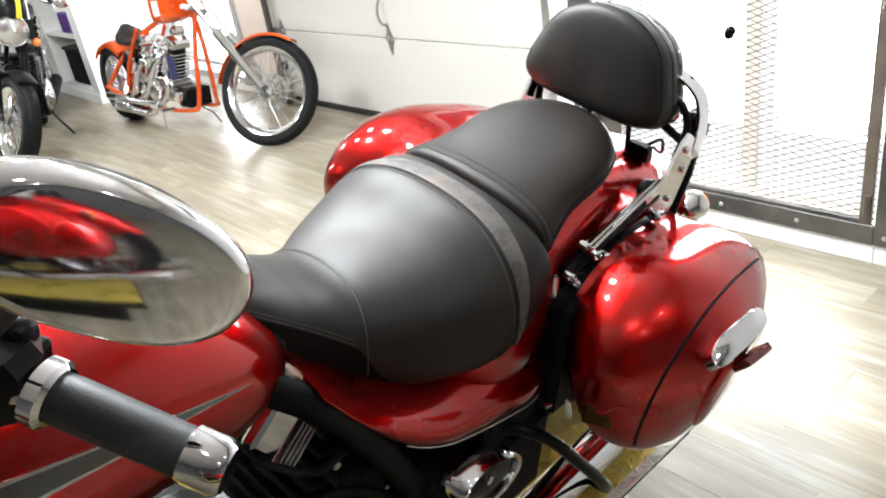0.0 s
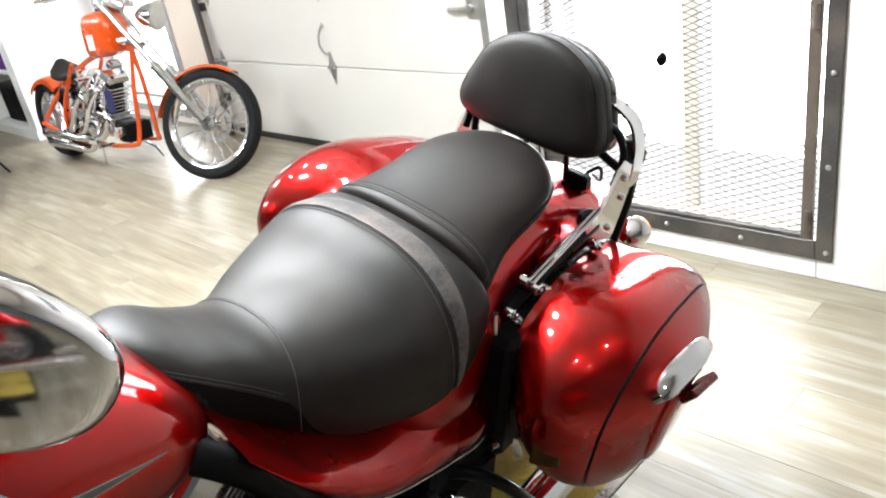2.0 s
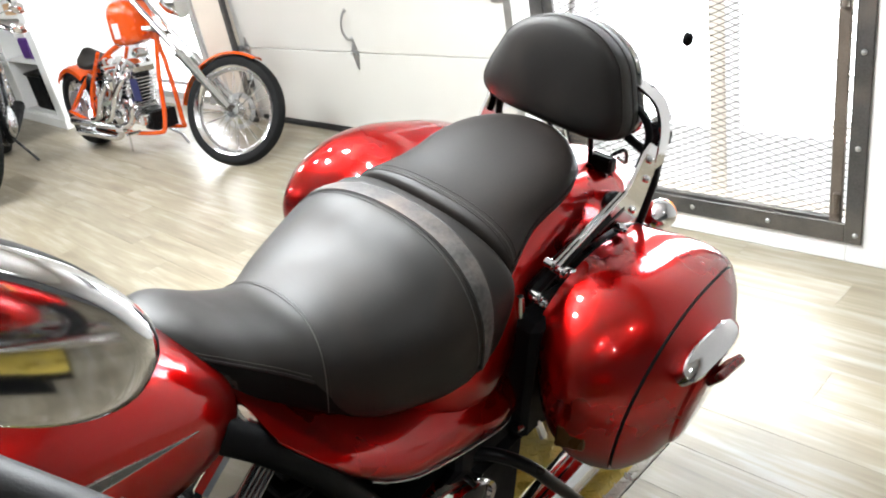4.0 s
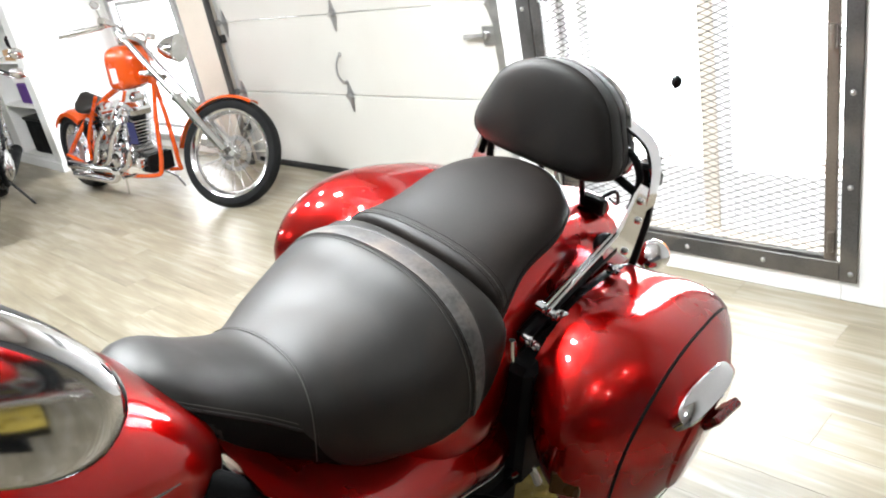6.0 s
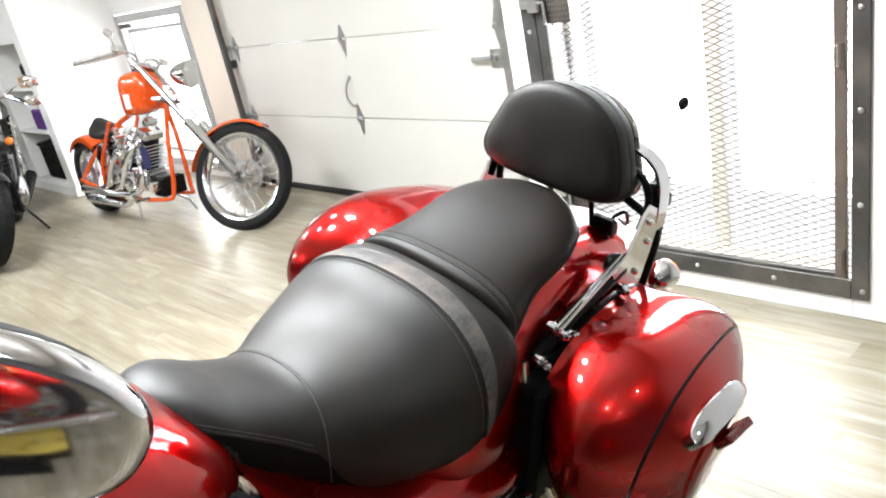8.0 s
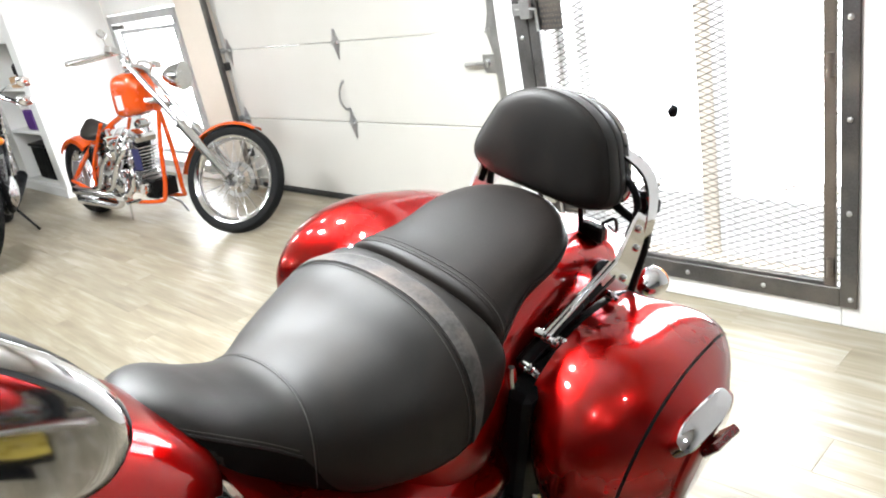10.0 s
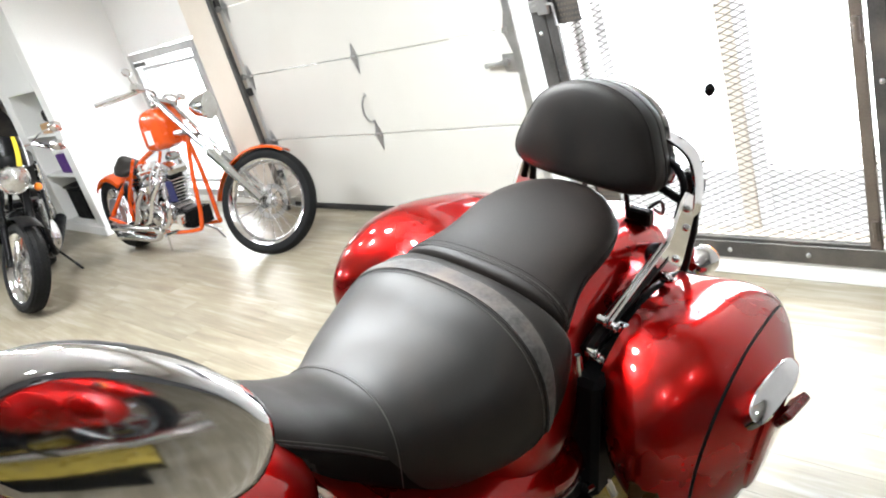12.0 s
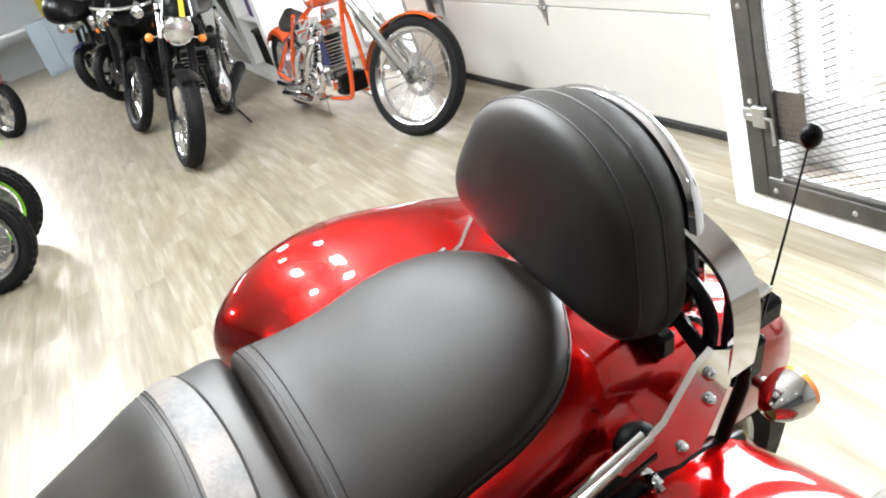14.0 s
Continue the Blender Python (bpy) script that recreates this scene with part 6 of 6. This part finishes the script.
roadster("yellow sport motorcycle with a black seat, parked behind the row", -6.1, -1.40, 76, YELLOW, 4, 6, 0.31, 0.12, 0.22, 0.07, False, False, 0.13, True, False)
tour, st, h = roadster("black touring cruiser with a batwing fairing and three headlamps", -8.3, -2.28, 72.5, NAVY, -24, 3, 0.33, 0.14, 0.235, 0.095, True, False, 0.14, False, False, CHROME)
fb = Body([(-0.66, 0.05), (-0.6, 0.22), (-0.5, 0.36), (-0.38, 0.42), (-0.3, 0.38)], [(-0.66, 1.05), (-0.58, 1.25), (-0.45, 1.36), (-0.3, 1.38)], [(-0.66, 0.96), (-0.5, 0.92), (-0.3, 0.95)], 2.4)
bw = part("batwing_fairing", fb.shape(-0.66, -0.3, 16, 28), BLACK, tour, "black batwing fairing")
rings = []
for i in range(6):
    t = i / 5
    w, z, y = 0.3 - 0.1 * t, 1.16 + 0.2 * t, -0.5 + 0.1 * t
    rings.append([(w * math.sin(radians(-60 + 12 * k)), y + 0.12 * (1 - math.cos(radians(-60 + 12 * k))), z) for k in range(11)] + [(w * math.sin(radians(60 - 12 * k)), y + 0.005 + 0.12 * (1 - math.cos(radians(60 - 12 * k))), z) for k in range(11)])
part("windscreen", Shape().rings(rings), SCREEN, tour, "smoked windscreen")
for sx in (1, -1):
    sp = part("spot_lamp", Shape().lathe([(0.002, 0.06), (0.05, 0.04), (0.062, -0.02), (0.002, -0.02)], (sx * 0.2, -0.60, 0.91), "y", 20), CHROME, tour, "chrome spot lamp")
    part("spot_lens", Shape().lathe([(0.002, -0.034), (0.057, -0.021), (0.002, -0.021)], (sx * 0.2, -0.60, 0.91), "y", 20), CLEAR, sp)

# lime-wheeled sport bikes and a dark cruiser across the aisle
for x, y, rz, lab, pm in ((-2.24, -4.18, 160, "white and lime supermoto with lime green wheels", GREEN), (-1.46, -4.21, 160, "white trail motorcycle with knobbly black tyres", WHITEP)):
    sp, st, h = roadster(lab, x, y, rz, pm, 6, 7, 0.31, 0.12, 0.22, 0.07, False, True, 0.08, True, True, GREEN if pm is GREEN else ALU)
    part("high_fender", Shape().rings([[(-w, -0.62 - y0, z), (0, -0.62 - y0, z + 0.025), (w, -0.62 - y0, z), (0, -0.62 - y0, z + 0.015)] for w, y0, z in ((0.05, -0.2, 0.80), (0.06, 0.0, 0.79), (0.05, 0.2, 0.75), (0.02, 0.33, 0.70))], m=st), pm, sp, "high plastic front fender")
crz, st, h = roadster("dark red cruiser with chrome engine", -7.5, -4.0, 118, material("maroon_paint", (0.12, 0.008, 0.012), 0.2, 0.3, 0.06, 6, 0.02, coat=1.0), 8, 8, 0.33, 0.13, 0.24)

# ---- shelves and clutter at the back ----
s = Shape()
rack = thing("wall_shelf", pose(0, 0, 0), "white two-tier wall shelf filled with storage boxes", "shelf")
for z in (1.60, 1.99, 2.42):
    part("shelf_board", Shape().box(-10.9, -4.802, NW - 0.02, NW + 0.54, z - 0.03 - (0.10 if z == 1.60 else 0), z, 0.004), WHITE, rack)
for x in (-4.83, -6.8, -8.8, -10.88):
    part("shelf_post", Shape().box(x - 0.02, x + 0.02, NW - 0.015, NW + 0.535, 1.601, 2.389, 0.003) if x > -10 else Shape().box(x - 0.07, x + 0.07, NW - 0.03, NW + 0.12, 0.0, CEIL - 0.001, 0.004), WHITE, rack)
boxm = {}
rnd = random.Random(5)
for z, top in ((1.601, 1.95), (1.991, 2.39)):
    x = -5.02
    while x > -10.6:
        w = 0.17 + 0.03 * rnd.random()
        hgt = 0.24 + 0.05 * rnd.random()
        if any(abs(x - w / 2 - px) < w / 2 + 0.03 for px in (-6.8, -8.8)):
            x -= 0.08
            continue
        if rnd.random() > 0.06:
            key = round(hgt, 2)
            if key not in boxm:
                body = Shape().box(-0.08, 0.08, 0, 0.36, 0, key, 0.003)
                lid = Shape().box(-0.084, 0.084, -0.004, 0.364, key - 0.05, key + 0.004, 0.003)
                tag = Shape().box(-0.06, 0.06, -0.003, -0.0005, 0.02, 0.07, 0.0005)
                hole = Shape().box(-0.018, 0.018, -0.003, -0.0005, key - 0.10, key - 0.085, 0.0005)
                b0 = tagged(new("storage_box", body.mesh("storage_box", CARD)), "white cardboard storage box with blue print", "box", "boxes on the wall shelf")
                part("lid", lid, CARD, b0)
                part("print", tag, INK, b0, "blue printed band")
                part("grip_hole", hole, MATT, b0, "dark cut-out")
                boxm[key] = b0
                b0.location = (x - w / 2, NW + 0.02 + 0.04 * rnd.random(), z)
            else:
                copy_thing(boxm[key], pose(x - w / 2, NW + 0.02 + 0.05 * rnd.random(), z, 0, 0, rnd.uniform(-2, 2)))
        x -= w
# stair stringer under the shelf
m = pose(-6.5, NW + 0.05, 0.92, 0, 33, 0)
st1 = thing("stair", pose(0, 0, 0), "white stair flight with a dark underside and white stringer", "stair")
part("stringer", Shape().box(-1.6, 1.5, 0.0, 0.05, -0.06, 0.06, 0.006, m=m), WHITEP, st1, "white stringer board")
part("underside", Shape().box(-1.6, 1.5, 0.06, 0.44, -0.02, 0.05, 0.006, m=m @ pose(0, 0, 0.10)), IRON, st1, "dark grey stair underside")
# fluorescent fixtures; those nearer than the far end are added out of view
for x, ty in TUBES:
    fx = tagged(new("ceiling_light", Shape().box(x - 0.65, x + 0.65, ty - 0.14, ty + 0.14, CEIL - 0.07, CEIL - 0.0005, 0.01).mesh("ceiling_light", WHITEP)), "white ceiling light with a lit diffuser, in a partly added row", "ceiling light", "ceiling lights")
    part("diffuser", Shape().box(x - 0.62, x + 0.62, ty - 0.12, ty + 0.12, CEIL - 0.085, CEIL - 0.071, 0.006), TUBE, fx, "glowing white diffuser")
for k in range(4):
    solid("ceiling_vent", Shape().box(-7.0 - 0.25 * k, -6.85 - 0.25 * k, -2.5 - 0.05 * k, -2.46 - 0.05 * k, CEIL - 0.008, CEIL - 0.0005, 0.002), IRON, "dark slot vent in the ceiling", "vent", "ceiling vents", "")
# round lamps over the showroom
for lx, ly, watts in LAMPS:
    fx = tagged(new("ceiling_lamp", Shape().lathe([(0.002, 0.0), (0.09, 0.0), (0.095, -0.03), (0.09, -0.06), (0.002, -0.06)], (lx, ly, CEIL - 0.001), "z", 32).mesh("ceiling_lamp", WHITEP)), "round white ceiling lamp, switched on", "ceiling lamp", "showroom lamps")
    part("diffuser", Shape().disc(0.075, -0.075, -0.062, (lx, ly, CEIL - 0.001), "z", 32), TUBE, fx, "glowing lamp diffuser")
# things in the niche
s = Shape().box(-0.22, 0.22, 0.0, 0.24, 0, 0.36, 0.02, m=pose(-4.1, NW + 0.05, 0.122))
bn = tagged(new("storage_bin", s.mesh("storage_bin", MATT)), "black plastic storage bin in the niche", "bin")
part("bin_rim", Shape().box(-0.235, 0.235, -0.012, 0.252, 0.335, 0.365, 0.008, m=pose(-4.1, NW + 0.05, 0.122)), BLACK, bn)
hb = tagged(new("shoe_box", Shape().box(-0.14, 0.14, 0, 0.22, 0, 0.10, 0.006, m=pose(-4.02, NW + 0.05, 1.0455)).mesh("shoe_box", TAN)), "tan cardboard box on a niche shelf", "box")
cm = tagged(new("camera_bag", Shape().box(-0.09, 0.09, 0, 0.13, 0, 0.12, 0.025, m=pose(-4.0, NW + 0.08, 1.1460)).mesh("camera_bag", MATT)), "small black padded bag on a box", "bag")
part("carry_strap", Shape().tube([(-4.07, NW + 0.14, 1.255), (-4.05, NW + 0.14, 1.33), (-3.98, NW + 0.14, 1.35), (-3.93, NW + 0.14, 1.26)], 0.006, 8, smooth=5), MATT, cm)
part("bottle_stand", Shape().box(-0.03, 0.03, 0, 0.02, 0, 0.26, 0.004, m=pose(-3.82, NW + 0.1, 1.146)), TAN, hb)
tagged(new("plastic_crate", Shape().box(-0.13, 0.13, 0, 0.2, 0, 0.20, 0.015, m=pose(-4.05, NW + 0.06, 0.6265)).mesh("plastic_crate", PURPLE)), "dark purple plastic crate on a niche shelf", "crate")
tagged(new("paper_stack", Shape().box(-0.1, 0.1, 0, 0.2, 0, 0.05, 0.004, m=pose(-4.1, NW + 0.07, 0.8268, 0, 0, 8)).mesh("paper_stack", CARD)), "stack of white papers on a crate", "paper")
# far end of the room
s = Shape().box(-12.6, -11.9, -3.2, -2.2, 0, 0.95, 0.01)
cb = tagged(new("cabinet", s.mesh("cabinet", STEELBLUE)), "pale blue-grey metal cabinet", "cabinet")
for k in range(3):
    part("drawer", Shape().box(-11.9, -11.885, -3.18 + 0.33 * k, -2.88 + 0.33 * k, 0.05, 0.9, 0.004), STEELBLUE, cb)
tagged(new("workbench", Shape().box(-13.6, -12.9, -4.8, -2.0, 0.82, 0.88, 0.008).box(-13.55, -12.95, -4.75, -4.6, 0, 0.82, 0.006).box(-13.55, -12.95, -2.2, -2.05, 0, 0.82, 0.006).mesh("workbench", WHITEP)), "white workbench at the end wall", "workbench")
tagged(new("banner", Shape().box(-13.98, -13.96, -2.9, -2.3, 0.9, 1.9, 0.002).mesh("banner", YELLOW)), "yellow banner on the end wall", "banner")

# a second red motorcycle on its lift, mirrored in the chrome
twin = copy_thing(bike, pose(2.5, -1.5, 0) @ BIKE)
copy_thing(lift, pose(2.5, -1.5, 0))

# ---- floor planks ----
PW, PL = 0.178, 1.22
plank = {}


def plank_mesh(length):
    """A bevelled vinyl plank lying along x."""
    if length not in plank:
        s = Shape().box(0, length - 0.0007, 0, PW - 0.0007, -0.0025, 0.0, 0.0003)
        plank[length] = s.mesh("plank", VINYL, 0)
    return plank[length]


rest = Shape()
floor_ob = bpy.data.objects["floor"]
rows, count = int((0.6 - BACK) / PW) + 1, 0
for j in range(rows):
    y = BACK + PW * j
    x = LEFT - PL * ((j * 0.37) % 1.0)
    while x < RIGHT:
        x0, x1 = max(x, LEFT), min(x + PL, RIGHT)
        if x1 - x0 > 0.05:
            near = -4.4 < y < -0.3 and -4.4 < x < 5.2
            if near and count < 300 and x0 == x and x1 == x + PL:
                ob = new("plank", plank_mesh(PL))
                ob.parent, ob.location = floor_ob, (x, y, 0)
                count += 1
            else:
                rest.box(x0, x1 - 0.0007, y, y + PW - 0.0007, -0.0025, 0.0, 0.0003)
        x += PL
tagged(part("planks", rest, VINYL_FAR, floor_ob, "vinyl planks in the far floor", 0), kind="stuff")
